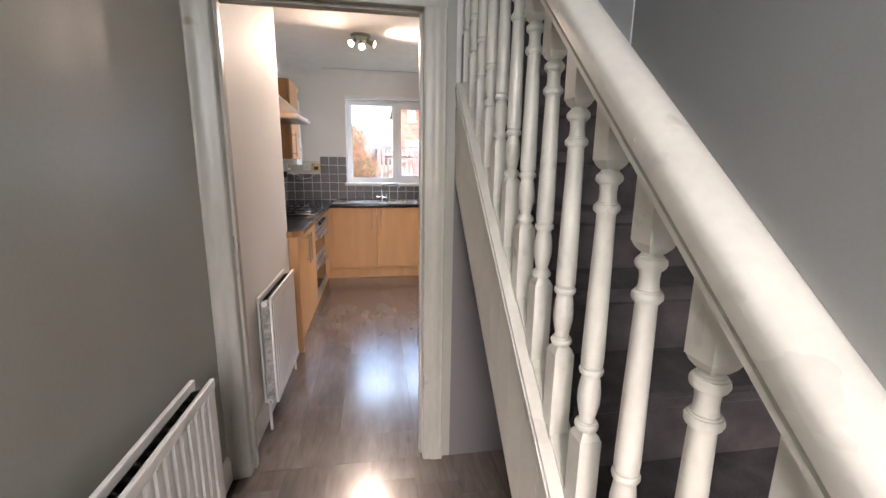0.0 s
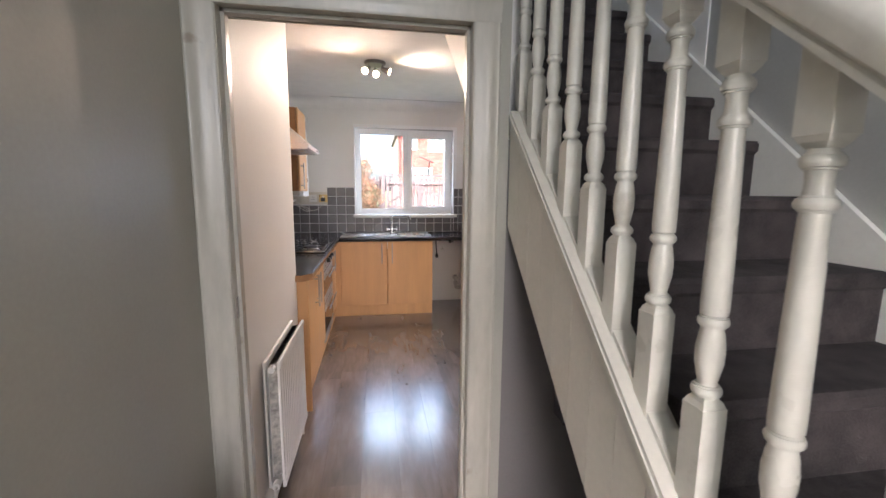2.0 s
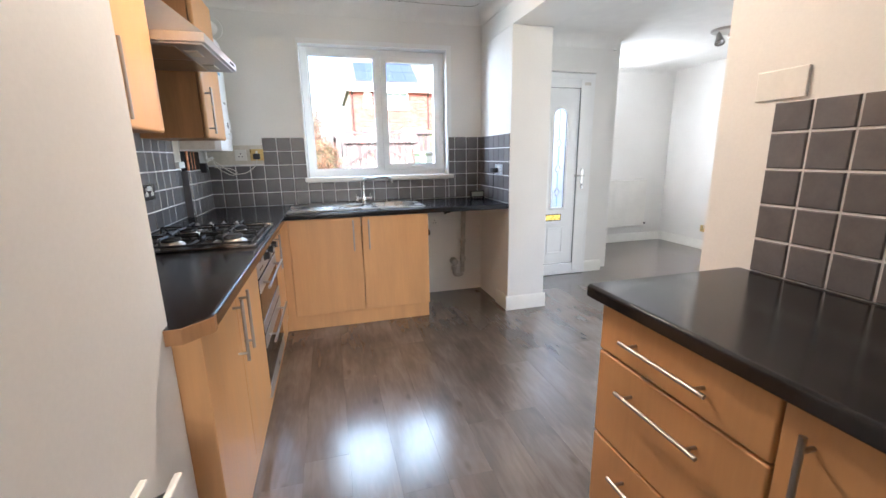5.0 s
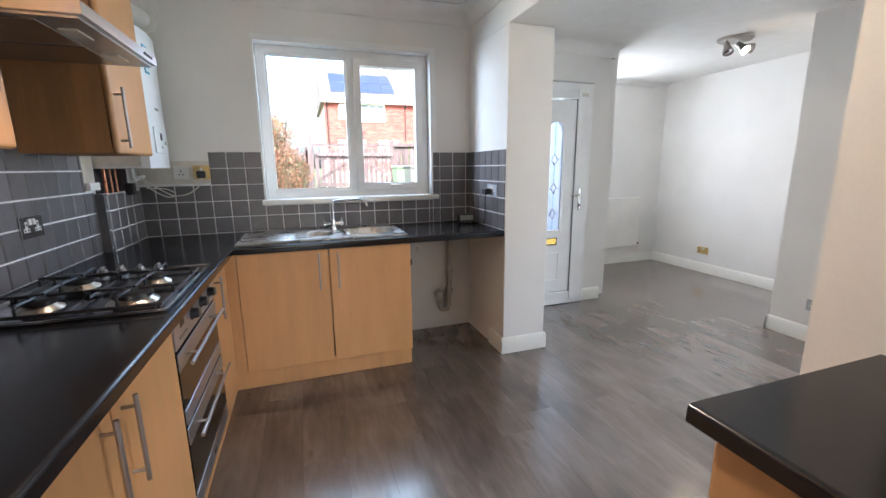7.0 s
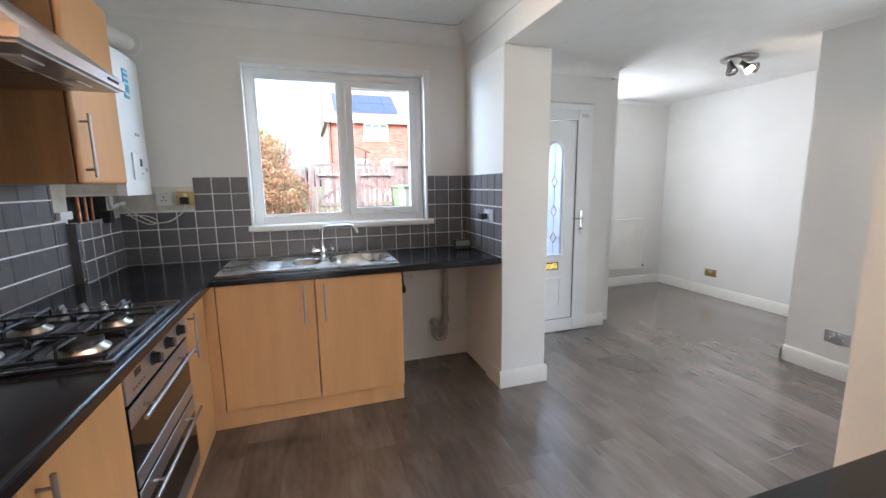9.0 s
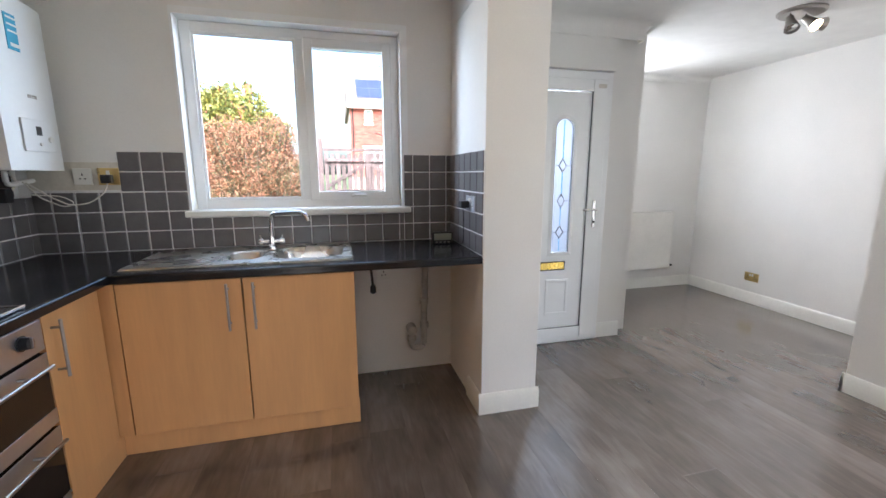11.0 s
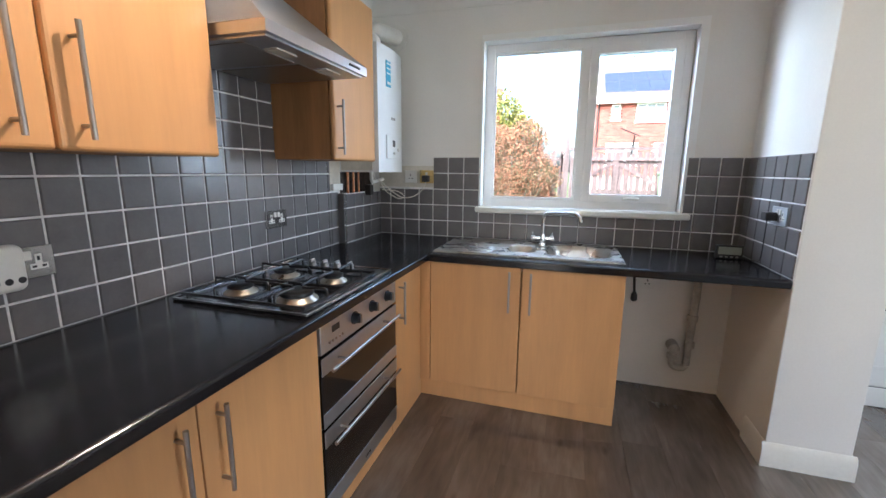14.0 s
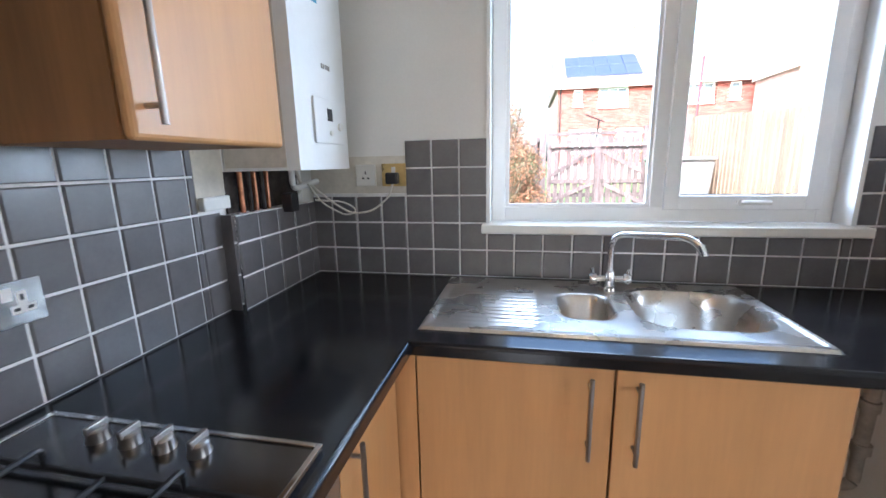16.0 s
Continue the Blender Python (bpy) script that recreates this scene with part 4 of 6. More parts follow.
wall_unit(-2.52, -1.69, 1.405, 2.19, ((-2.52, -2.116, -2.185), (-2.112, -1.688, -2.062)), "beech-effect wall cabinet with two doors beside the cooker hood")
wall_unit(-1.03, -0.62, 1.415, 2.19, ((-1.032, -0.618, -1.000),), "beech-effect wall cabinet between cooker hood and boiler")

# cooker hood
hd = thing("cooker_hood", (-1.45, -1.36, 1.74), "brushed steel cooker hood with a sloping top and filter grilles", "cooker hood")
bm = bmesh.new()
prism(bm, [(-1.697, 1.758), (-1.175, 1.758), (-1.175, 1.792), (-1.697, 1.792)], "y", -1.672, -1.058)
part("rim", bm, "steel", hd, "straight steel front rim")
bm = bmesh.new()
lo = [(-1.697, -1.672), (-1.178, -1.672), (-1.178, -1.058), (-1.697, -1.058)]
hi = [(-1.697, -1.58), (-1.48, -1.50), (-1.48, -1.23), (-1.697, -1.15)]
lo = [bm.verts.new((x, y, 1.793)) for x, y in lo]
hi = [bm.verts.new((x, y, 2.05)) for x, y in hi]
bm.faces.new(lo[::-1]), bm.faces.new(hi)
for i in range(4):
    bm.faces.new((lo[i], lo[(i + 1) % 4], hi[(i + 1) % 4], hi[i]))
part("canopy", bm, "steel", hd)
part("chimney", box(-1.697, -1.48, -1.50, -1.23, 2.051, 2.42, 0.002), "steel", hd)
part("underside", box(-1.68, -1.19, -1.655, -1.075, 1.750, 1.7575, 0.001), "steel", hd, "dull grey filter panel")
for y in (-1.50, -1.22):
    part("filter", boxes([(-1.66, -1.30, y - 0.125, y + 0.125, 1.7465, 1.7495)], 0.001), "nickel", hd)
    part("lamp_cover", box(-1.285, -1.235, y - 0.05, y + 0.05, 1.744, 1.7495, 0.002), "pipe", hd, "small oblong lamp cover")
for i in range(5):
    part("switch", lathe(bmesh.new(), [(0.005, -1.175), (0.005, -1.170)], (0, -1.20 + i * 0.018, 1.775), "x", 10), "black", hd)

# boiler
bo = thing("boiler", (-1.56, -0.235, 1.35), "white wall-hung combi boiler with a small control panel and blue label", "boiler")
bm = bmesh.new()
prof = [(-1.697, -0.425), (-1.47, -0.425), (-1.437, -0.415), (-1.425, -0.33), (-1.420, -0.235), (-1.425, -0.14), (-1.437, -0.055), (-1.47, -0.045), (-1.697, -0.045)]
prism(bm, prof, "z", 1.355, 2.10)
part("casing", bm, "boiler", bo, smooth=True)
part("side_cover", box(-1.69, -1.475, -0.4275, -0.4255, 1.365, 2.09, 0.0005), "pipe", bo, "greyer side panel")
part("control_panel", box(-1.424, -1.4165, -0.335, -0.125, 1.44, 1.585, 0.003), "boiler", bo, "raised control fascia")
part("display", box(-1.4168, -1.415, -0.25, -0.215, 1.515, 1.555, 0.0005), "black", bo)
part("dial", lathe(bmesh.new(), [(0.014, -1.4165), (0.013, -1.408)], (0, -0.165, 1.50), "x", 14), "white_plastic", bo, smooth=True)
part("dial", lathe(bmesh.new(), [(0.008, -1.4165), (0.007, -1.410)], (0, -0.235, 1.475), "x", 12), "white_plastic", bo, smooth=True)
part("badge", boxes([(-1.4215, -1.4195, -0.26 + i * 0.012, -0.252 + i * 0.012, 1.68, 1.695) for i in range(5)]), "nickel", bo)
part("label", box(-1.4245, -1.4212, -0.325, -0.235, 1.87, 2.02, 0.0003), "blue_label", bo, "blue and white energy label")
part("label_bars", boxes([(-1.4212, -1.4203, -0.315, -0.245, 2.0 - i * 0.028, 2.008 - i * 0.028) for i in range(3)] + [(-1.4212, -1.4203, -0.31, -0.25, 1.885, 1.90)]), "white_plastic", bo)
fl = thing("boiler_flue", (-1.56, -0.1, 2.10), "white plastic boiler flue bending to the outside wall", "flue")
part("collar", lathe(bmesh.new(), [(0.075, 2.101), (0.075, 2.125), (0.055, 2.13)], (-1.56, -0.22, 0), seg=20), "white_plastic", fl, smooth=True)
part("pipe", tube(bmesh.new(), bend([(-1.56, -0.22, 2.128), (-1.56, -0.22, 2.235), (-1.50, 0.028, 2.245)], 0.07, 8), 0.050, 18), "white_plastic", fl, smooth=True)
part("wall_plate", lathe(bmesh.new(), [(0.082, 0.029), (0.080, 0.018), (0.052, 0.014)], (-1.50, 0, 2.245), "y", 24), "white_plastic", fl, smooth=True)

# pipes under the boiler
pp = thing("boiler_pipes", (-1.6, -0.25, 1.25), "copper and white plastic pipes in a rough cavity under the boiler", "pipes")
for i, (x, y) in enumerate(((-1.665, -0.40), (-1.66, -0.365), (-1.665, -0.33), (-1.66, -0.295), (-1.665, -0.262))):
    part("copper_pipe", tube(bmesh.new(), [(x, y, 1.354), (x, y, 1.222)], 0.0085, 8), "copper" if i % 2 == 0 else "rubble", pp, "tarnished copper pipe" if i == 0 else "", smooth=True)
part("waste_pipe", tube(bmesh.new(), bend([(-1.60, -0.20, 1.354), (-1.60, -0.20, 1.285), (-1.60, -0.02, 1.305)], 0.03), 0.0115, 10), "white_plastic", pp, "white plastic overflow pipe", smooth=True)
part("valve", box(-1.645, -1.60, -0.215, -0.165, 1.20, 1.27, 0.006), "black", pp, "dark valve body")
# Flat sheet on the wall; the shade of the hole is in its colour.
part("cavity", boxes([(-1.697, -1.69, -0.44, -0.02, 1.221, 1.354)]), "rubble", pp, "rough sheet coloured dark like a shaded hole behind the pipes")
part("hose", tube(bmesh.new(), bend([(-1.62, -0.14, 1.35), (-1.60, -0.13, 1.29), (-1.63, -0.16, 1.24)], 0.03), 0.006, 8), "pipe", pp, smooth=True)
part("boxing_top", boxes([(-1.697, -1.650, -0.47, 0.028, 0.911, 1.215)]), "bare", pp, "rough plaster behind the tiles")
part("boxing_trim", boxes([(-1.652, -1.640, -0.478, -0.4705, 0.911, 1.222)], 0.001), "chrome", pp, "metal corner trim")
part("boxing_side", boxes([(-1.695, -1.652, -0.478, -0.471, 0.911, 1.222)]), "tile", pp, "cut dark tiles at the side")
part("plaster", boxes([(-1.697, -1.692, -0.56, -0.44, 1.241, 1.45)]), "bare", pp, "unpainted plaster patch")
jb = thing("junction_box", (-1.68, -0.51, 1.24), "small white plastic junction box", "junction box")
part("cover", box(-1.69, -1.668, -0.56, -0.45, 1.243, 1.283, 0.004), "white_plastic", jb)
part("wall_patch", boxes([(-1.648, -1.212, 0.024, 0.0295, 1.252, 1.40)]), "bare", kind="structure", label="bare grubby plaster above the tiles")


# ---- sockets and switches ----
def socket(at, face, w, h, finish, label, outlets=2, rockers=True, name="socket"):
    """A socket plate. face: the way it looks. at: centre on the wall."""
    s = thing(name, at, label, "power socket")
    x, y, z = at
    def bx(u0, u1, v0, v1, d0, d1, bv=0.0):
        if face == "-y":
            return box(x + u0, x + u1, y - d1, y - d0, z + v0, z + v1, bv)
        if face == "+x":
            return box(x + d0, x + d1, y + u0, y + u1, z + v0, z + v1, bv)
        return box(x - d1, x - d0, y + u0, y + u1, z + v0, z + v1, bv)
    part("plate", bx(-w / 2, w / 2, -h / 2, h / 2, 0, 0.009, 0.002), finish, s)
    for i in range(outlets):
        c = (i - (outlets - 1) / 2) * w * 0.5
        if finish in ("steel", "plate_steel"):
            part("outlet_insert", merged(bx(c - 0.008, c + 0.008, -0.004, 0.022, 0.0085, 0.0092), bx(c - 0.020, c + 0.020, -0.020, -0.004, 0.0085, 0.0092)), "white_plastic", s, "white insert round the pin holes" if i == 0 else "")
        for dx, dz, a, b in ((0, 0.010, 0.003, 0.006), (-0.011, -0.012, 0.005, 0.003), (0.011, -0.012, 0.005, 0.003)):
            part("pin_hole", bx(c + dx - a, c + dx + a, dz - b, dz + b, 0.0088, 0.0098), "black", s)
        if rockers:
            part("rocker", bx(c * 0.35 - 0.008, c * 0.35 + 0.008, 0.008, 0.032, 0.0088, 0.013, 0.001), "white_plastic", s, "white rocker switch" if i == 0 else "")
    return s


socket((-1.6925, -1.056, 1.128), "+x", 0.146, 0.086, "plate_steel", "double metal power socket on grey tiles above the hob")
socket((-1.6925, -2.050, 1.115), "+x", 0.146, 0.086, "plate_steel", "double metal power socket on grey tiles over the worktop")
socket((-1.40, 0.024, 1.325), "-y", 0.086, 0.086, "white_plastic", "single white power socket above the corner tiles", 1, False)
s = socket((-1.28, 0.024, 1.325), "-y", 0.10, 0.09, "plug_brass", "worn brass power socket with a black plug", 1, True)
part("plug", box(-1.305, -1.255, -0.022, 0.015, 1.29, 1.335, 0.006), "black", s, "black plug")
af = thing("air_freshener", (-1.66, -2.10, 1.115), "rounded white plastic plug-in unit with vent holes, in wall socket", "air freshener")
part("casing", box(-1.682, -1.632, -2.150, -2.062, 1.055, 1.175, 0.020, 4), "white_plastic", af, smooth=True)
for i in range(3):
    part("vent_hole", lathe(bmesh.new(), [(0.0085, -1.633), (0.0085, -1.6312)], (0, -2.132 + i * 0.026, 1.085), "x", 14), "black", af, "dark round vent hole" if i == 0 else "")
s = socket((0.6425, -0.43, 1.175), "-x", 0.146, 0.086, "steel", "double metal power socket on the pier with a black adapter")
part("plug", box(0.585, 0.634, -0.425, -0.365, 1.15, 1.19, 0.006), "black", s, "black plug-in adapter")
socket((0.19, 0.03, 0.695), "-y", 0.086, 0.086, "white_plastic", "single white power socket under the worktop", 1, False)
socket((0.594, -2.66, 1.49), "-x", 0.146, 0.086, "white_plastic", "white double wall switch over the tiles", 0, True, "light_switch")
socket((4.07, 0.60, 0.28), "-x", 0.146, 0.086, "plug_brass", "worn metal double socket low on the dining wall")
socket((2.93, -1.27, 0.29), "-x", 0.146, 0.086, "steel", "steel double socket low on the chimney breast")

cb = thing("cable", (-1.4, -0.05, 1.2), "grey flex looping from the plug to the boiler pipes", "cable")
part("flex", tube(tube(bmesh.new(), bend([(-1.28, -0.005, 1.29), (-1.29, -0.02, 1.24), (-1.36, -0.03, 1.185), (-1.44, -0.05, 1.175), (-1.50, -0.08, 1.22), (-1.585, -0.10, 1.295)], 0.03), 0.004, 8),
     bend([(-1.585, -0.12, 1.30), (-1.55, -0.08, 1.22), (-1.47, -0.04, 1.165), (-1.42, -0.03, 1.185), (-1.47, -0.05, 1.225), (-1.57, -0.10, 1.235)], 0.03), 0.0035, 8), "pipe", cb, smooth=True)

# ---- sink ----
sk = thing("sink", (-0.53, -0.27, 0.91), "stainless steel sink with one and a half bowls and ribbed drainer", "sink")
X0, X1, Y0, Y1 = -1.048, -0.015, -0.538, -0.018
NX, NY = 150, 76


def rbox(x, y, cx, cy, hx, hy, r):
    """Distance outside a rounded rectangle."""
    dx, dy = abs(x - cx) - hx + r, abs(y - cy) - hy + r
    return math.hypot(max(dx, 0), max(dy, 0)) + min(max(dx, dy), 0) - r


def sink_z(x, y):
    e = min(x - X0, X1 - x, y - Y0, Y1 - y)
    z = 0.9105 + 0.008 * min(1, e / 0.006) - 0.004 * min(1, max(0, (e - 0.016) / 0.012))
    if x < -0.69:
        d = rbox(x, y, -0.865, -0.280, 0.165, 0.215, 0.04)
        if d < 0:
            z -= 0.004 * min(1, -d / 0.015)
            z += 0.0032 * (0.5 + 0.5 * math.cos((y + 0.05) * 2 * math.pi / 0.032)) * min(1, -d / 0.03)
    for cx, cy, hx, hy, r, dep in ((-0.565, -0.285, 0.080, 0.115, 0.06, 0.10), (-0.245, -0.265, 0.175, 0.165, 0.10, 0.15)):
        d = rbox(x, y, cx, cy, hx, hy, r)
        if d < 0.008:
            t = min(1, max(0, (0.008 - d) / 0.050))
            z -= dep * (t * t * (3 - 2 * t))
    return z


bm = bmesh.new()
g = [[bm.verts.new((X0 + (X1 - X0) * i / NX, Y0 + (Y1 - Y0) * j / NY, sink_z(X0 + (X1 - X0) * i / NX, Y0 + (Y1 - Y0) * j / NY))) for i in range(NX + 1)] for j in range(NY + 1)]
for a, b in zip(g, g[1:]):
    for i in range(NX):
        bm.faces.new((a[i], a[i + 1], b[i + 1], b[i]))
part("basin", bm, "sink_steel", sk, smooth=True)
for x, y, z in ((-0.565, -0.285, 0.8145), (-0.245, -0.265, 0.7645)):
    part("drain", lathe(bmesh.new(), [(0.032, z), (0.034, z + 0.004), (0.026, z + 0.005), (0.02, z + 0.001)], (x, y, 0), seg=20), "chrome", sk, "round chrome waste", smooth=True)
tp = thing("tap", (-0.46, -0.105, 0.915), "chrome mixer tap with two levers and a long swan spout", "tap")
part("base", lathe(bmesh.new(), [(0.026, 0.914), (0.024, 0.925), (0.018, 0.93), (0.018, 0.975), (0.014, 0.985)], (-0.46, -0.105, 0), seg=20), "chrome", tp, smooth=True)
part("spout", tube(bmesh.new(), bend([(-0.46, -0.105, 0.98), (-0.462, -0.105, 1.115), (-0.258, -0.283, 1.137), (-0.252, -0.289, 1.117)], 0.055, 8), 0.0115, 12), "chrome", tp, smooth=True)
for s in (-1, 1):
    part("handle", lathe(lathe(bmesh.new(), [(0.012, 0.015 * s), (0.012, 0.045 * s)], (-0.46, -0.105, 0.955), "x", 14), [(0.020, 0.045 * s), (0.021, 0.062 * s), (0.016, 0.070 * s)], (-0.46, -0.105, 0.955), "x", 16), "chrome", tp, "chrome quarter-turn lever", smooth=True)
    part("lever", tube(bmesh.new(), [(-0.46 + 0.055 * s, -0.105, 0.965), (-0.46 + 0.060 * s, -0.11, 0.995)], 0.006, 8), "chrome", tp, smooth=True)

# under the worktop
wp = thing("waste_pipe", (0.40, -0.02, 0.2), "grey plastic waste pipe with a trap on the wall", "pipe")
part("stand_pipe", tube(bmesh.new(), [(0.462, -0.018, 0.80), (0.447, -0.022, 0.30)], 0.0215, 14), "waste", wp, smooth=True)
for z in (0.50, 0.33):
    part("coupling", lathe(bmesh.new(), [(0.022, z - 0.02), (0.029, z - 0.018), (0.029, z + 0.018), (0.022, z + 0.02)], (0.452, -0.021, 0), seg=16), "waste", wp, smooth=True)
part("trap", tube(bmesh.new(), bend([(0.447, -0.022, 0.31), (0.447, -0.022, 0.17), (0.365, -0.022, 0.17), (0.365, -0.022, 0.295), (0.365, 0.028, 0.295)], 0.038, 6), 0.020, 14), "waste", wp, smooth=True)
part("nut", lathe(bmesh.new(), [(0.022, 0.225), (0.029, 0.227), (0.029, 0.258), (0.022, 0.26)], (0.365, -0.022, 0), seg=12), "waste", wp, smooth=True)
part("elbow", lathe(bmesh.new(), [(0.031, -0.055), (0.034, -0.02), (0.034, 0.022)], (0.365, 0.0, 0.305), "y", 14), "waste", wp, "dirty plastic elbow at the wall", smooth=True)

ht = thing("hose_tail", (0.115, -0.02, 0.6), "black rubber hose end hanging below the worktop", "hose")
part("tail", lathe(tube(bmesh.new(), bend([(0.10, -0.02, 0.868), (0.105, -0.02, 0.74), (0.115, -0.02, 0.62)], 0.03), 0.008, 8), [(0.012, 0.575), (0.02, 0.585), (0.018, 0.62), (0.01, 0.635)], (0.115, -0.02, 0), seg=12), "black", ht, smooth=True)
vt = thing("pipe_valve", (0.29, 0.0, 0.78), "small dark isolating valve on pipework under the worktop", "valve")
part("body", lathe(tube(bmesh.new(), bend([(0.10, 0.005, 0.835), (0.30, 0.005, 0.825), (0.55, 0.005, 0.83)], 0.03), 0.009, 8), [(0.013, 0.765), (0.015, 0.80), (0.012, 0.835)], (0.285, -0.01, 0), seg=12), "black", vt, smooth=True)
part("lever", box(0.27, 0.33, -0.03, -0.02, 0.775, 0.785, 0.002), "black", vt)

# energy monitor
em = thing("energy_monitor", (0.54, -0.16, 0.91), "small black energy display with a grey screen and a cable", "display")
part("case", box(0.475, 0.605, -0.185, -0.155, 0.911, 0.985, 0.006, 3), "black", em)
part("screen", box(0.485, 0.595, -0.1875, -0.184, 0.935, 0.976, 0.001), "lcd", em, "grey lcd screen")
part("foot", box(0.50, 0.58, -0.155, -0.12, 0.911, 0.925, 0.003), "black", em)
for i in range(4):
    part("button", box(0.495 + i * 0.025, 0.508 + i * 0.025, -0.187, -0.184, 0.918, 0.926), "nickel", em)
part("lead", tube(bmesh.new(), bend([(0.56, -0.12, 0.93), (0.60, -0.07, 0.915), (0.625, -0.20, 0.915), (0.63, -0.33, 0.93), (0.625, -0.34, 1.02), (0.61, -0.38, 1.15)], 0.05), 0.0025, 6), "black", em, smooth=True)

# ---- hob ----
def frame_ring(x0, x1, y0, y1, w, z0, z1):
    """A flat rectangular ring."""
    return boxes([(x0, x0 + w, y0, y1, z0, z1), (x1 - w, x1, y0, y1, z0, z1), (x0 + w, x1 - w, y0, y0 + w, z0, z1), (x0 + w, x1 - w, y1 - w, y1, z0, z1)], 0.0015)



hb = thing("gas_hob", (-1.34, -1.38, 0.91), "stainless four-burner gas hob with black wire pan supports", "hob")
bm = box(-1.630, -1.075, -1.69, -1.045, 0.911, 0.919, 0.004)
part("plate", bm, "hob_steel", hb)
bm = frame_ring(-1.630, -1.075, -1.690, -1.045, 0.010, 0.9185, 0.9225)
part("rim", bm, "chrome", hb, "bright rolled steel rim")
part("tray", box(-1.605, -1.10, -1.675, -1.165, 0.9185, 0.921, 0.001), "hob_steel", hb, "shallow steel tray")
for x, y, r in ((-1.455, -1.555, 0.034), (-1.205, -1.565, 0.047), (-1.455, -1.305, 0.034), (-1.215, -1.315, 0.029)):
    part("burner", lathe(bmesh.new(), [(r + 0.027, 0.9205), (r + 0.024, 0.925), (r + 0.010, 0.932), (r + 0.005, 0.940)], (x, y, 0), seg=28), "burner_brass", hb, "polished burner ring", smooth=True)
    part("burner_cap", lathe(bmesh.new(), [(r + 0.007, 0.938), (r + 0.012, 0.942), (r + 0.011, 0.952), (r + 0.002, 0.957), (r - 0.012, 0.958)], (x, y, 0), seg=24), "iron", hb, "black burner cap", smooth=True)
for x in (-1.465, -1.398, -1.332, -1.265):
    part("knob", lathe(bmesh.new(), [(0.019, 0.919), (0.017, 0.926), (0.0165, 0.938), (0.013, 0.941)], (x, -1.095, 0), seg=16), "nickel", hb, "metal control knob", smooth=True)
    part("knob_grip", box(x - 0.0045, x + 0.0045, -1.114, -1.076, 0.936, 0.951, 0.0025), "nickel", hb)
for y0, y1 in ((-1.672, -1.432), (-1.424, -1.180)):
    bm = bmesh.new()
    tube(bm, [(-1.60, y0, 0.934), (-1.095, y0, 0.934), (-1.095, y1, 0.934), (-1.60, y1, 0.934)], 0.0055, 6, closed=True)
    for x in (-1.455, -1.210):
        ym = (y0 + y1) / 2
        for dx, dy in ((1, 0), (-1, 0), (0, 1), (0, -1)):
            far = (x + dx * 0.125 if dx else x, y0 if dy < 0 else y1) if dx == 0 else (x + dx * 0.118, ym)
            a = Vector((far[0], far[1] if dx == 0 else ym, 0.936))
            b = Vector((x + dx * 0.022, ym + dy * 0.022, 0.962))
            tube(bm, bend([a, Vector((a.x, a.y, 0.966)), b], 0.010, 3), 0.0048, 6)
    tube(bm, [(-1.343, y0, 0.934), (-1.343, y1, 0.934)], 0.0045, 6)
    for x in (-1.585, -1.105):
        for y in (y0 + 0.006, y1 - 0.006):
            tube(bm, [(x, y, 0.920), (x, y, 0.936)], 0.0045, 6)
    part("pan_support", bm, "iron", hb, "black wire pan support", smooth=True)

# ---- window ----
win = thing("window_1", (-0.285, 0.12, 1.13), "white upvc kitchen window, one fixed light and one opening", "window", kind="structure")
WX0, WX1, WZ0, WZ1 = -0.893, 0.322, 1.130, 2.178


def frame_rect(bm, x0, x1, z0, z1, w, y0, y1, bevel=0.004):
    bbox(bm, x0, x0 + w, y0, y1, z0, z1, bevel), bbox(bm, x1 - w, x1, y0, y1, z0, z1, bevel)
    bbox(bm, x0 + w - 0.002, x1 - w + 0.002, y0 + 0.001, y1 - 0.001, z0, z0 + w, bevel), bbox(bm, x0 + w - 0.002, x1 - w + 0.002, y0 + 0.001, y1 - 0.001, z1 - w, z1, bevel)
    return bm


bm = frame_rect(bmesh.new(), WX0, WX1, WZ0, WZ1, 0.055, 0.115, 0.18)
bbox(bm, -0.29, -0.235, 0.116, 0.179, WZ0 + 0.053, WZ1 - 0.053, 0.004)
part("window_frame", bm, "upvc", win)
part("bead", frame_rect(bmesh.new(), WX0 + 0.053, -0.288, WZ0 + 0.053, WZ1 - 0.053, 0.016, 0.124, 0.14, 0.002), "upvc", win)
sash = part("sash", frame_rect(bmesh.new(), -0.243, WX1 - 0.047, WZ0 + 0.047, WZ1 - 0.047, 0.052, 0.100, 0.15), "upvc", win, "opening white sash")
part("gasket", boxes([(-0.837, -0.291, 0.136, 0.139, 1.186, 1.189), (-0.837, -0.291, 0.136, 0.139, 2.119, 2.122), (-0.191, 0.223, 0.146, 0.149, 1.229, 1.232), (-0.191, 0.223, 0.146, 0.149, 2.076, 2.079)]), "black", win)
part("pane", box(WX0 + 0.053, -0.288, 0.145, 0.149, WZ0 + 0.053, WZ1 - 0.053), "glass", win, "clear double-glazed pane").visible_shadow = False
part("pane", box(-0.193, WX1 - 0.097, 0.142, 0.146, WZ0 + 0.097, WZ1 - 0.097), "glass", win).visible_shadow = False
part("window_handle", lathe(tube(bmesh.new(), bend([(0.015, 0.085, 1.205), (0.03, 0.07, 1.207), (0.10, 0.07, 1.205)], 0.012), 0.008, 8), [(0.014, 0.085), (0.012, 0.101)], (0.015, 0, 1.205), "y", 12), "white_plastic", win, "white window handle", smooth=True)
part("window_sill", box(-0.925, 0.375, -0.012, 0.116, 1.094, 1.129, 0.006, 3), "gloss2", win, "white painted window board")
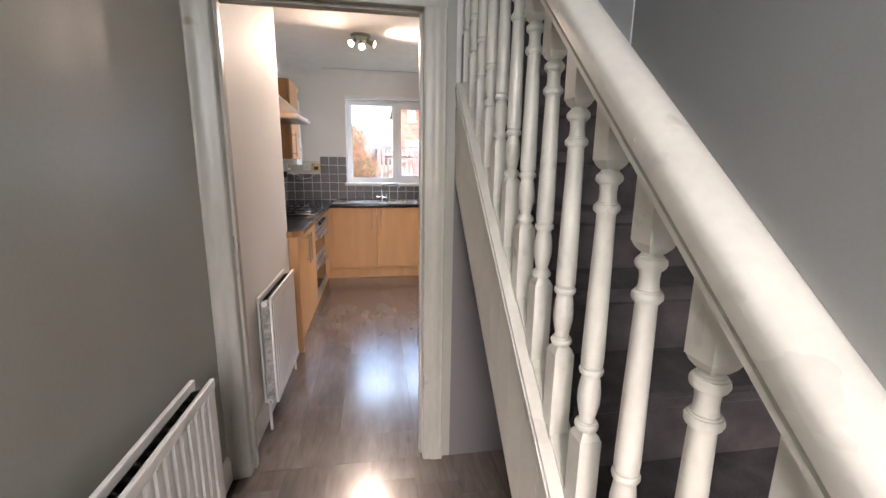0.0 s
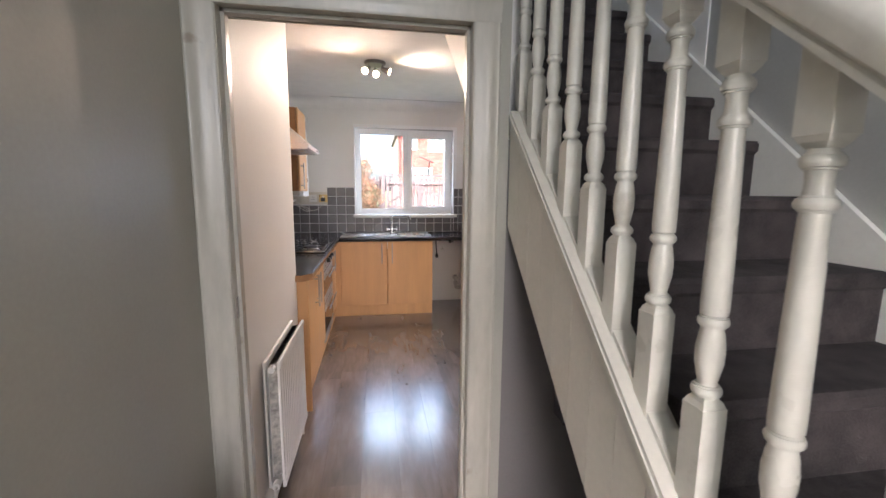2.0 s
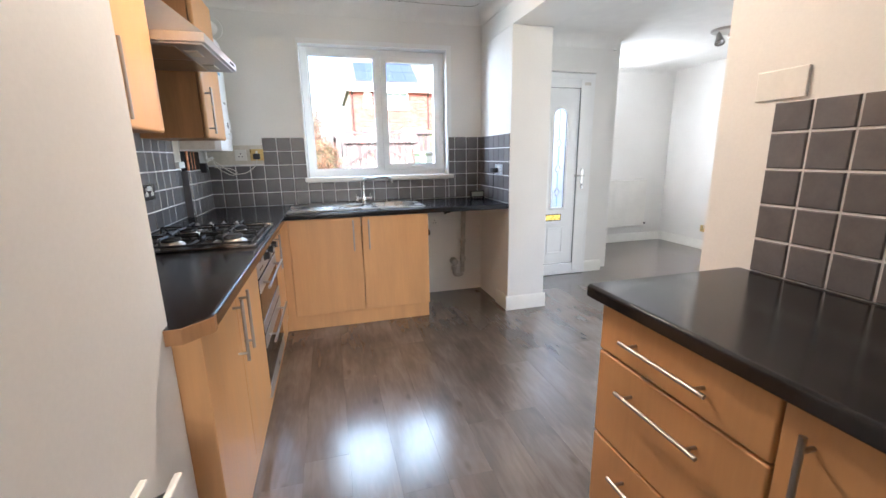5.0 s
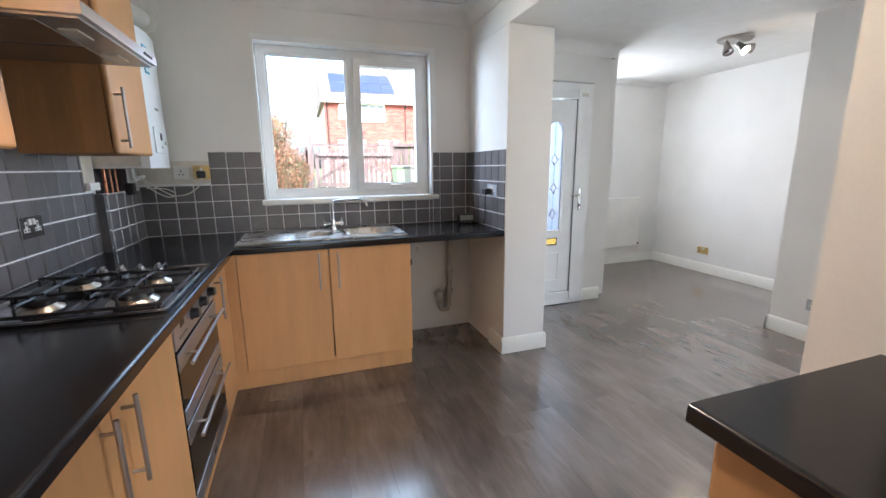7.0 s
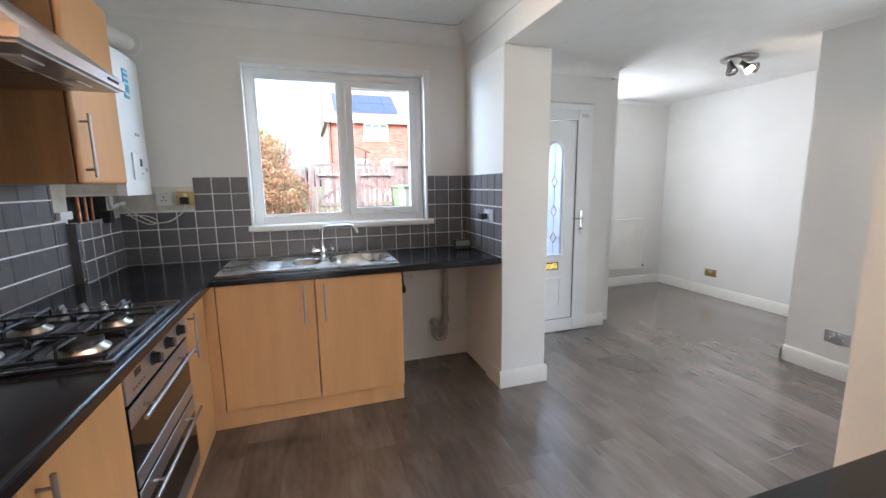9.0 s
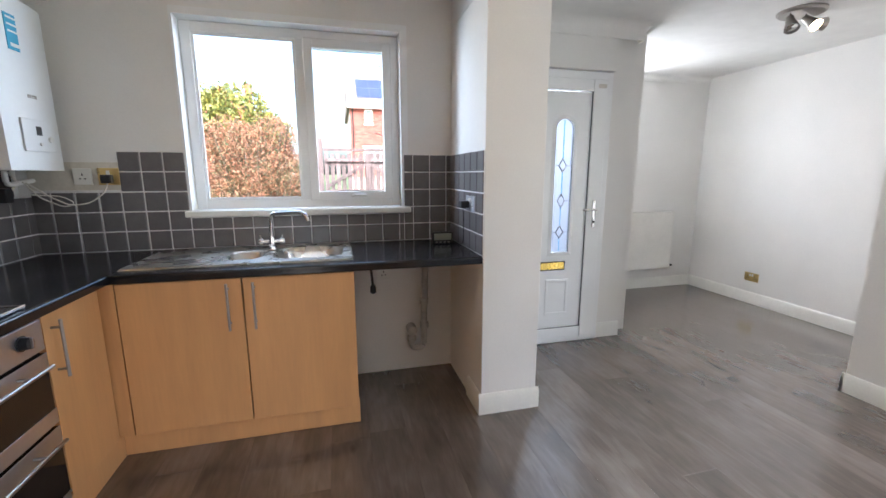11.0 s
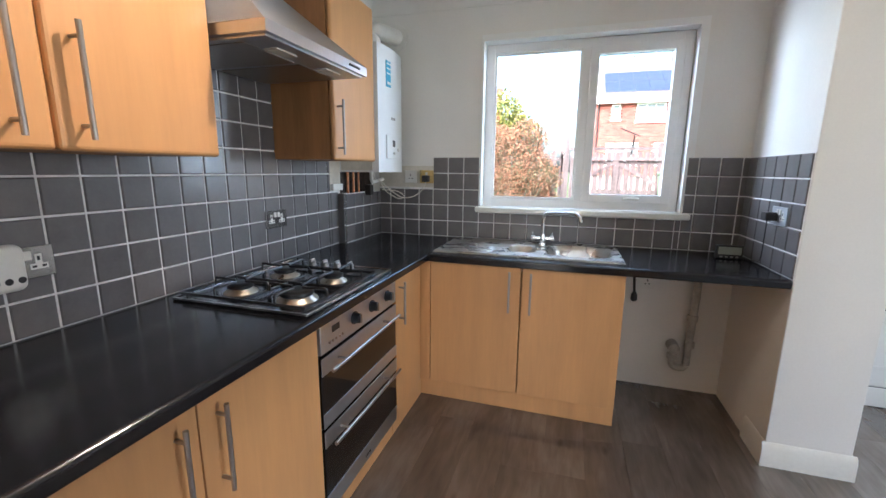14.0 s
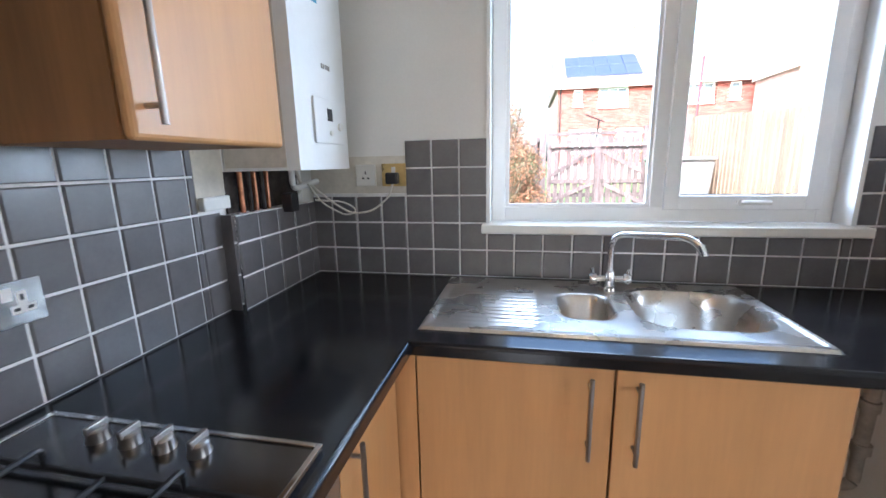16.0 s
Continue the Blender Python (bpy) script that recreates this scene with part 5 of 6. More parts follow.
part("reveal", boxes([(-0.908, 0.366, 0.024, 0.178, 2.179, 2.218), (-0.908, -0.894, 0.024, 0.178, 1.13, 2.179), (0.323, 0.366, 0.024, 0.178, 1.13, 2.179)]), "upvc", win, "white lined reveal")
part("outer_sill", box(-0.95, 0.38, 0.18, 0.36, 1.09, 1.125, 0.004), "upvc", win)

dw = thing("window_2", (2.66, 1.55, 1.21), "tall white dining window seen only at its reveal", "window", kind="structure")
part("window_frame", frame_rect(bmesh.new(), 2.335, 2.995, 1.215, 2.325, 0.05, 1.56, 1.62), "upvc", dw)
part("window_sill", box(2.335, 2.995, 1.36, 1.56, 1.212, 1.235, 0.004), "gloss2", dw)

# ---- back door ----
bd = thing("door_1", (1.47, 0.22, 0), "white upvc back door with a slim leaded glass panel", "door", kind="structure")
bm = bmesh.new()
bbox(bm, 1.002, 1.045, 0.16, 0.23, 0.005, 2.07, 0.004), bbox(bm, 1.885, 1.928, 0.16, 0.23, 0.005, 2.07, 0.004), bbox(bm, 1.043, 1.887, 0.161, 0.229, 2.007, 2.07, 0.004), bbox(bm, 1.043, 1.887, 0.161, 0.229, 0.005, 0.045, 0.004)
part("door_frame", bm, "upvc", bd)
bm = bmesh.new()
bbox(bm, 1.045, 1.16, 0.15, 0.21, 0.045, 2.015, 0.005), bbox(bm, 1.765, 1.883, 0.15, 0.21, 0.045, 2.015, 0.005), bbox(bm, 1.16, 1.765, 0.151, 0.209, 1.93, 2.014, 0.005), bbox(bm, 1.16, 1.765, 0.151, 0.209, 0.046, 0.13, 0.005)
part("leaf_frame", bm, "upvc", bd)
part("gasket", frame_rect(bmesh.new(), 1.158, 1.767, 0.128, 1.932, 0.006, 0.158, 0.162, 0), "black", bd, "thin black gasket line")


def arch_outline(cx, hw, z0, z1, n=10, grow=0.0):
    pts = [(cx - hw - grow, z0 - grow), (cx + hw + grow, z0 - grow)]
    zc = z1 - hw
    pts += [(cx + (hw + grow) * math.cos(a), zc + (hw + grow) * math.sin(a)) for a in [math.pi * k / n for k in range(n + 1)]]
    return pts


def arched_slab():
    """The door's panel with two slim arched openings."""
    bm = bmesh.new()
    bbox(bm, 1.164, 1.761, 0.168, 0.200, 0.134, 0.745)
    bbox(bm, 1.164, 1.480, 0.168, 0.200, 0.745, 1.926)
    bbox(bm, 1.630, 1.761, 0.168, 0.200, 0.745, 1.926)
    zc = 1.735 - 0.075
    arc = [(1.555 + 0.075 * math.cos(a), zc + 0.075 * math.sin(a)) for a in [math.pi * k / 12 for k in range(13)]]
    for (xa, za), (xb, zb) in zip(arc, arc[1:]):
        prism(bm, [(xa, za), (xa, 1.926), (xb, 1.926), (xb, zb)], "y", 0.168, 0.200)
    return bm


part("door_panel", arched_slab(), "upvc", bd)
bm = bmesh.new()
o, i_ = arch_outline(1.555, 0.075, 0.745, 1.735, grow=0.028), arch_outline(1.555, 0.075, 0.745, 1.735, grow=0.0)
for k in range(len(o)):
    a, b, c, d = o[k], o[(k + 1) % len(o)], i_[(k + 1) % len(i_)], i_[k]
    vs = [bm.verts.new((p[0], 0.1665, p[1])) for p in (a, b)] + [bm.verts.new((p[0], 0.157, p[1])) for p in (c, d)]
    bm.faces.new(vs)
    ws = [bm.verts.new((p[0], 0.157, p[1])) for p in (d, c)] + [bm.verts.new((p[0], 0.175, p[1])) for p in (c, d)]
    bm.faces.new(ws)
part("glass_bead", bm, "upvc", bd, "raised white bead round the glass")
part("door_glass", prism(bmesh.new(), arch_outline(1.555, 0.075, 0.745, 1.735), "y", 0.178, 0.184), "obscure", bd, "obscure leaded glass").visible_shadow = False
bm = bmesh.new()
for z in (0.90, 1.14, 1.40):
    for (a, b), (c, d) in zip(((0, -.05), (.03, 0), (0, .05), (-.03, 0)), ((.03, 0), (0, .05), (-.03, 0), (0, -.05))):
        tube(bm, [(1.555 + a, 0.176, z + b), (1.555 + c, 0.176, z + d)], 0.0035, 5)
    tube(bm, [(1.48, 0.176, z), (1.525, 0.176, z)], 0.002, 5), tube(bm, [(1.585, 0.176, z), (1.63, 0.176, z)], 0.002, 5)
part("leading", bm, "dark_gap", bd, "lead strips in diamonds")
part("coloured_strip", boxes([(1.552, 1.558, 0.1755, 0.1775, 0.95, 1.09), (1.551, 1.559, 0.1755, 0.1775, 1.19, 1.35), (1.551, 1.559, 0.1755, 0.1775, 1.45, 1.73), (1.551, 1.559, 0.1755, 0.1775, 0.75, 0.85)]), "strip_glass", bd, "pale blue glass strip")
part("letter_plate", box(1.30, 1.60, 0.158, 0.1675, 0.610, 0.665, 0.004), "amber", bd, "gold letter plate")
part("letter_frame", box(1.29, 1.61, 0.163, 0.1678, 0.602, 0.673, 0.002), "black", bd)
bm = bmesh.new()
for z0, z1, x0, x1, y in ((0.24, 0.53, 1.45, 1.645, 0.160),):
    bbox(bm, x0, x1, y, 0.1675, z0, z0 + 0.022, 0.003), bbox(bm, x0, x1, y, 0.1675, z1 - 0.022, z1, 0.003), bbox(bm, x0, x0 + 0.022, y + 0.0005, 0.1675, z0 + 0.02, z1 - 0.02, 0.003), bbox(bm, x1 - 0.022, x1, y + 0.0005, 0.1675, z0 + 0.02, z1 - 0.02, 0.003)
part("panel_moulding", bm, "upvc", bd, "raised moulding of the lower panel")
part("door_handle", tube(box(1.808, 1.838, 0.142, 0.151, 0.93, 1.14, 0.006), bend([(1.823, 0.142, 1.07), (1.823, 0.105, 1.07), (1.70, 0.105, 1.072)], 0.015), 0.008, 10), "chrome", bd, "chrome lever handle on a plate", smooth=True)
part("lock", lathe(bmesh.new(), [(0.010, 0.142), (0.009, 0.138)], (1.823, 0, 0.975), "y", 12), "black", bd)
part("closer", box(1.80, 1.87, 0.148, 0.1595, 1.955, 1.985, 0.003), "pipe", bd)


# ---- ceiling spotlights ----
def spots(name, at, r, heads, label, on, big=1.0):
    x, y, z = at
    s = thing(name, at, label, "ceiling light")
    part("ceiling_plate", lathe(bmesh.new(), [(r, z), (r, z - 0.012), (r - 0.012, z - 0.022)], (x, y, 0), seg=32), "nickel", s, smooth=True)
    for k, (dx, dy, dirn) in enumerate(heads):
        d = Vector(dirn).normalized()
        a = Vector((x + dx, y + dy, z - 0.02))
        b = a + Vector((0, 0, -0.035))
        part("arm", tube(bmesh.new(), [a, b], 0.005, 8), "nickel", s, smooth=True)
        m = d.to_track_quat("Z", "Y").to_matrix().to_4x4()
        bm = lathe(bmesh.new(), [(0.010, -0.03), (0.017, -0.025), (0.019, 0.0), (0.031, 0.045), (0.032, 0.050), (0.029, 0.050), (0.018, 0.015)], (0, 0, 0), seg=20)
        bmesh.ops.transform(bm, matrix=Matrix.Translation(b + d * 0.02 * big) @ m @ Matrix.Scale(big, 4), verts=bm.verts)
        h = part("spot_head", bm, "nickel", s, "satin metal spot cup", smooth=True)
        bm = lathe(bmesh.new(), [(0.012, 0.028), (0.024, 0.044), (0.020, 0.047)], (0, 0, 0), seg=16)
        bmesh.ops.transform(bm, matrix=Matrix.Translation(b + d * 0.02 * big) @ m @ Matrix.Scale(big, 4), verts=bm.verts)
        part("bulb", bm, "lamp_glow" if k in on else "chrome", h, "lit halogen bulb" if k in on else "unlit bulb", smooth=True)
        if k in on:
            bulb("spot_bulb_light", b + d * 0.09, d, 7.5 if y < -1 else 2.6, 0.02)
    return s


spots("ceiling_spotlight", (-0.64, -1.46, 2.50), 0.09, ((-0.05, -0.03, (-0.5, -0.7, -0.55)), (0.0, 0.03, (0.1, -0.7, -0.6)), (0.06, -0.02, (0.75, -0.2, -0.3))), "satin metal ceiling light with three warm halogen spots", (0, 1, 2))
spots("ceiling_spotlight", (2.95, -0.35, 2.40), 0.135, ((-0.095, 0.0, (-0.3, -0.5, -0.9)), (0.015, -0.02, (0.0, -0.8, -0.7)), (0.105, 0.02, (0.9, -0.35, -0.15))), "round satin metal ceiling light with three spots, one lit", (1,), 1.35)

# ---- garden ----
rg = random.Random(21)


def slat_fence(name, label, x0, x1, y, z0, z1, pitch, w, material, lean=0.03, vary=0.05, rails=2, along="x", top=None):
    f = thing(name, ((x0 + x1) / 2, y, z0) if along == "x" else (y, (x0 + x1) / 2, z0), label, "fence")
    k, u = 0, x0
    while u < x1:
        h = (top(u) if top else z1) + rg.uniform(-vary, vary)
        l = rg.uniform(-lean, lean)
        ww = w * rg.uniform(0.85, 1.1)
        if along == "x":
            bm = prism(bmesh.new(), [(u, z0), (u + ww, z0), (u + ww + l, h), (u + l, h)], "y", y - 0.018, y)
        else:
            bm = prism(bmesh.new(), [(u, z0), (u + ww, z0), (u + ww + l, h), (u + l, h)], "x", y - 0.018, y)
        part("slat", bm, material, f)
        u += pitch
    for i in range(rails):
        zr = z0 + 0.35 + (z1 - z0 - 0.6) * i / max(1, rails - 1)
        part("fence_rail", box(x0, x1, y + 0.001, y + 0.045, zr, zr + 0.08) if along == "x" else box(y + 0.001, y + 0.045, x0, x1, zr, zr + 0.08), material, f)
    return f


slat_fence("fence", "dark weathered garden fence with gaps between its slats", -2.6, -0.46, 7.02, 0.26, 1.86, 0.105, 0.07, "fence_dark", 0.05, 0.12)
gt = slat_fence("garden_gate", "dark weathered picket gate with a diagonal brace", -0.34, 1.50, 6.98, 0.30, 1.78, 0.125, 0.088, "fence_dark", 0.012, 0.03)
for pts in ([(-0.30, 1.02), (-0.30, 1.10), (0.60, 1.62), (0.60, 1.54)], [(0.62, 1.54), (0.62, 1.62), (1.46, 1.14), (1.46, 1.06)], [(-0.30, 0.50), (-0.30, 0.58), (0.60, 1.00), (0.60, 0.92)], [(0.62, 0.92), (0.62, 1.00), (1.46, 0.58), (1.46, 0.50)]):
    part("brace", prism(bmesh.new(), pts, "y", 6.93, 6.958), "fence_dark", gt)
for z in (0.92, 1.62):
    part("cross_rail", box(-0.32, 1.48, 6.925, 6.929, z, z + 0.08) if z < 1 else box(-0.32, 1.48, 6.90, 6.929, z, z + 0.06), "fence_dark", gt)
part("middle_stile", box(0.56, 0.66, 6.895, 6.924, 0.4, 1.78), "fence_dark", gt)
part("top_rail", box(-0.36, 2.1, 6.96, 7.03, 1.84, 1.90), "fence_dark", gt)
slat_fence("fence", "dark close-boarded fence behind the bins", 1.52, 2.15, 7.05, 0.26, 1.92, 0.10, 0.092, "fence_dark", 0.01, 0.03)
for x, h in ((-0.42, 2.12), (1.47, 1.98), (2.16, 2.14)):
    ps = thing("fence_post", (x, 7.0, 0.25), "square dark timber fence post", "fence post")
    part("post", box(x - 0.05, x + 0.05, 6.95, 7.05, 0.25, h, 0.006), "fence_dark", ps)
slat_fence("fence", "new pale pine fence of upright boards with narrow gaps", 2.2, 6.85, 2.25, 0.1, 2.0, 0.125, 0.086, "fence_light", 0.004, 0.012, 2, "y", lambda y: 1.90 + (y - 3.8) * 0.062)
rp = thing("red_pole", (2.75, 8.0, 0.28), "thin bright red pole behind the fence", "pole")
part("pole", tube(bmesh.new(), [(2.60, 8.0, 0.28), (2.68, 8.0, 3.35)], 0.022, 8), "red", rp, smooth=True)


def wheelie(x, y, body, label):
    b = thing("wheelie_bin", (x, y, 0.30), label, "wheelie bin")
    bm = bmesh.new()
    lo = [(x - 0.20, y - 0.24), (x + 0.20, y - 0.24), (x + 0.20, y + 0.24), (x - 0.20, y + 0.24)]
    hi = [(x - 0.27, y - 0.33), (x + 0.27, y - 0.33), (x + 0.27, y + 0.33), (x - 0.27, y + 0.33)]
    L = [bm.verts.new((*p, 0.32)) for p in lo]
    H = [bm.verts.new((*p, 1.32)) for p in hi]
    bm.faces.new(L[::-1]), bm.faces.new(H)
    for i in range(4):
        bm.faces.new((L[i], L[(i + 1) % 4], H[(i + 1) % 4], H[i]))
    bmesh.ops.bevel(bm, geom=bm.edges[:], offset=0.02, segments=2, affect="EDGES")
    part("bin_body", bm, body, b, smooth=True)
    part("lid", box(x - 0.29, x + 0.29, y - 0.36, y + 0.34, 1.325, 1.385, 0.022, 3), body, b, smooth=True)
    part("bin_handle", tube(bmesh.new(), [(x - 0.2, y + 0.37, 1.30), (x + 0.2, y + 0.37, 1.30)], 0.015, 8), body, b)
    for s in (-1, 1):
        part("wheel", lathe(bmesh.new(), [(0.10, s * 0.20), (0.10, s * 0.24)], (x, y + 0.22, 0.40), "x", 16), "black", b)


wheelie(1.66, 6.35, "bin_green", "green plastic wheelie bin by the fence")
wheelie(1.80, 5.75, "bin_grey", "grey plastic wheelie bin by the fence")


def shrub(name, label, blobs, n, leaf, material, seed, trunk):
    """Leaves in uneven clumps round limbs."""
    r = random.Random(seed)
    c = blobs[0]
    s = thing(name, (c[0], c[1], 0.2), label, "shrub")
    bm = bmesh.new()
    for (x, y, z, rad) in blobs:
        b = Vector((c[0] + (x - c[0]) * 0.3, c[1] + (y - c[1]) * 0.3, 0.2))
        for k in range(trunk):
            e = Vector((x, y, z)) + Vector((r.uniform(-1, 1), r.uniform(-1, 1), r.uniform(-.6, 1))) * rad * 0.8
            tube(bm, [b, b.lerp(e, 0.5) + Vector((r.uniform(-.1, .1), r.uniform(-.1, .1), 0)), e], 0.010, 5)
    part("branches", bm, "bark", s, "bare thin branches")
    me, verts, faces = bpy.data.meshes.new("leaves"), [], []
    tot = sum(b[3] ** 2 for b in blobs)
    for (x, y, z, rad) in blobs:
        for _ in range(int(n * rad ** 2 / tot)):
            d = Vector((r.gauss(0, 1), r.gauss(0, 1), r.gauss(0, 1))).normalized()
            q = Vector((x, y, z)) + d * rad * (r.uniform(0.35, 1.0) ** 0.5) * (1 + 0.25 * noise.noise(d * 2.5 + Vector((x, y, z))))
            q.z = max(q.z, 0.3)
            m = Euler((r.uniform(0, 6.3), r.uniform(0, 6.3), r.uniform(0, 6.3))).to_matrix()
            k, l = len(verts), leaf * r.uniform(0.7, 1.3)
            for u, v in ((-0.5, 0), (0, -0.3), (0.5, 0), (0, 0.3)):
                verts.append(q + m @ Vector((u * l, v * l, 0.06 * l * (u * u))))
            faces.append((k, k + 1, k + 2, k + 3))
    o = ORI[s.name]
    me.from_pydata([v - o for v in verts], [], faces)
    me.materials.append(M[material])
    ob = new("foliage", me)
    ob.parent = s
    ORI[ob.name] = o
    tagged(ob, "small crowded autumn leaves", kind="")
    return s


shrub("beech_hedge", "rounded copper beech hedge with rusty and green leaves",
      [(-1.45, 5.0, 1.55, 0.62), (-0.98, 4.9, 1.35, 0.42), (-1.12, 5.1, 1.95, 0.40), (-1.75, 5.1, 1.78, 0.50), (-2.3, 5.0, 1.6, 0.65), (-0.92, 5.0, 0.85, 0.35), (-1.6, 4.9, 0.9, 0.6), (-2.4, 4.9, 0.9, 0.6), (-0.80, 4.9, 1.25, 0.34), (-0.72, 4.9, 0.75, 0.32)], 52000, 0.034, "leaf_copper", 3, 14)
shrub("garden_shrub", "yellow-green shrub behind the beech hedge", [(-2.15, 7.6, 2.55, 0.75), (-1.65, 7.7, 2.15, 0.6), (-2.9, 7.6, 2.5, 0.8)], 9000, 0.08, "leaf_yellow", 4, 6)
shrub("garden_shrub", "small green bush behind the gate", [(4.6, 17.5, 2.0, 0.55), (4.9, 17.5, 1.4, 0.6)], 1800, 0.14, "leaf_green", 5, 4)


# ---- the house across the gardens ----
def far_window(parent, x0, x1, z0, z1, y, lights, label=""):
    w = part("window", frame_rect(bmesh.new(), x0, x1, z0, z1, 0.06, y - 0.03, y + 0.06, 0), "upvc", parent, label)
    n = lights
    for i in range(n):
        a, b = x0 + 0.06 + (x1 - x0 - 0.12) * i / n, x0 + 0.06 + (x1 - x0 - 0.12) * (i + 1) / n
        part("pane", box(a + 0.015, b - 0.015, y + 0.02, y + 0.03, z0 + 0.06, z1 - 0.06), "far_glass", w)
        if i:
            part("mullion", box(a - 0.02, a + 0.02, y - 0.02, y + 0.05, z0 + 0.06, z1 - 0.06), "upvc", w)
    part("sill", box(x0 - 0.05, x1 + 0.05, y - 0.08, y + 0.02, z0 - 0.05, z0), "upvc", w)


HX0, HX1, HY, EAVE, RIDGE, DEEP = 0.70, 9.5, 20.0, 4.85, 7.15, 7.0
WINS = [(1.45, 1.84, 3.92, 4.66, 1), (2.58, 3.88, 3.82, 4.68, 3), (6.25, 7.55, 3.82, 4.68, 3), (8.20, 8.62, 3.92, 4.66, 1), (1.35, 2.75, 1.75, 2.80, 3), (3.5, 4.6, 1.75, 2.80, 2), (5.6, 6.7, 1.75, 2.80, 2), (7.4, 8.8, 1.75, 2.80, 3)]
hs = thing("brick_house", (5.1, 23.5, 0.28), "two-storey red brick semi-detached house with a tiled roof", "house")
part("wall", boxes([(HX0, HX1, HY + 0.10, HY + DEEP, 0.2, EAVE)]), "mortar", hs, "red brick wall with pale joints")


def brick_face(parent):
    """Courses of bricks on the front, left out where the windows are."""
    bm = bmesh.new()
    rb = random.Random(8)
    z, row = 1.2, 0
    while z < EAVE - 0.02:
        x = HX0 - (0.11 if row % 2 else 0)
        while x < HX1:
            a, b = max(x, HX0), min(x + 0.213, HX1)
            if b - a > 0.05 and not any(w[0] - 0.02 < (a + b) / 2 < w[1] + 0.02 and w[2] - 0.06 < z + 0.03 < w[3] + 0.02 for w in WINS):
                y = HY + rb.uniform(-0.003, 0.003)
                vs = [bm.verts.new(p) for p in ((a, y, z), (b, y, z), (b, y, z + 0.063), (a, y, z + 0.063), (a, HY + 0.1, z), (b, HY + 0.1, z), (b, HY + 0.1, z + 0.063), (a, HY + 0.1, z + 0.063))]
                for f in ((0, 1, 2, 3), (3, 2, 6, 7), (0, 3, 7, 4), (1, 5, 6, 2), (0, 4, 5, 1)):
                    bm.faces.new([vs[i] for i in f])
            x += 0.225
        z += 0.075
        row += 1
    me = bpy.data.meshes.new("bricks")
    bmesh.ops.translate(bm, verts=bm.verts, vec=-ORI[parent.name])
    bm.to_mesh(me)
    bm.free()
    me.materials.append(M["brick_island"])
    ob = new("bricks", me)
    ob.parent = parent
    return tagged(ob, "courses of orange-red bricks", kind="stuff")


M["brick_island"], _t, _p = nodes_of("house_brick")
_g, _r = _t.nodes.new("ShaderNodeNewGeometry"), _t.nodes.new("ShaderNodeValToRGB")
_r.color_ramp.elements[0].color, _r.color_ramp.elements[1].color = (0.24, 0.065, 0.052, 1), (0.38, 0.125, 0.10, 1)
_t.links.new(_g.outputs["Random Per Island"], _r.inputs[0]), _t.links.new(_r.outputs[0], _p.inputs["Base Color"])
_p.inputs["Roughness"].default_value = 0.9
brick_face(hs)
for i, w in enumerate(WINS):
    far_window(hs, w[0], w[1], w[2], w[3], HY, w[4], "white framed house window" if i == 0 else "")
slope = (RIDGE - EAVE) / (DEEP / 2)


def roof_z(y):
    return EAVE + (y - HY + 0.25) * slope


bm = bmesh.new()
prism(bm, [(HY - 0.25, EAVE + 0.0), (HY + DEEP / 2, roof_z(HY + DEEP / 2)), (HY + DEEP + 0.25, EAVE), (HY + DEEP + 0.25, EAVE - 0.12), (HY - 0.25, EAVE - 0.12)], "x", HX0 - 0.15, HX1 + 0.15)
part("roof", bm, "roof", hs, "brown concrete tile roof")
bm = bmesh.new()
for k in range(24):
    y = HY - 0.25 + k * 0.155
    for i in range(30):
        x = HX0 - 0.15 + i * 0.305
        prism(bm, [(y, roof_z(y) + 0.03), (y + 0.17, roof_z(y + 0.17) + 0.006), (y + 0.17, roof_z(y + 0.17) - 0.01), (y, roof_z(y) - 0.005)], "x", x + 0.006, min(x + 0.298, HX1 + 0.15))
ob = part("roof_tiles", bm, "roof", hs, "overlapping concrete roof tiles", kind="stuff")
part("gutter", tube(bmesh.new(), [(HX0 - 0.2, HY - 0.31, EAVE - 0.03), (HX1 + 0.2, HY - 0.31, EAVE - 0.03)], 0.055, 8), "far_white", hs, "white plastic gutter")
part("fascia", box(HX0 - 0.15, HX1 + 0.15, HY - 0.27, HY - 0.252, EAVE - 0.16, EAVE - 0.01), "far_white", hs)
for x in (HX0 + 0.12, 5.0, HX1 - 0.15):
    part("downpipe", tube(bmesh.new(), bend([(x, HY - 0.28, EAVE - 0.08), (x, HY - 0.06, EAVE - 0.35), (x, HY - 0.06, 0.3)], 0.05), 0.035, 8), "black", hs, "dark downpipe", smooth=True)
part("chimney_stack", box(4.55, 5.25, HY + 3.1, HY + 3.8, 6.6, 7.95, 0.01), "roof", hs, "brick chimney stack")
for x in (4.75, 5.05):
    part("chimney_pot", lathe(bmesh.new(), [(0.11, 7.95), (0.09, 8.25)], (x, HY + 3.45, 0), seg=12), "brick", hs)
part("aerial", tube(tube(bmesh.new(), [(2.6, HY + 3.2, 7.0), (2.6, HY + 3.2, 7.9)], 0.02, 6), [(2.3, HY + 3.2, 7.6), (3.0, HY + 3.2, 7.65)], 0.015, 6), "black", hs)
part("clothes_post", tube(tube(bmesh.new(), [(2.35, 18.0, 3.05), (2.35, 18.6, 2.2)], 0.04, 6), [(1.75, 18.2, 3.35), (2.6, 18.2, 3.0)], 0.035, 6), "black", hs)
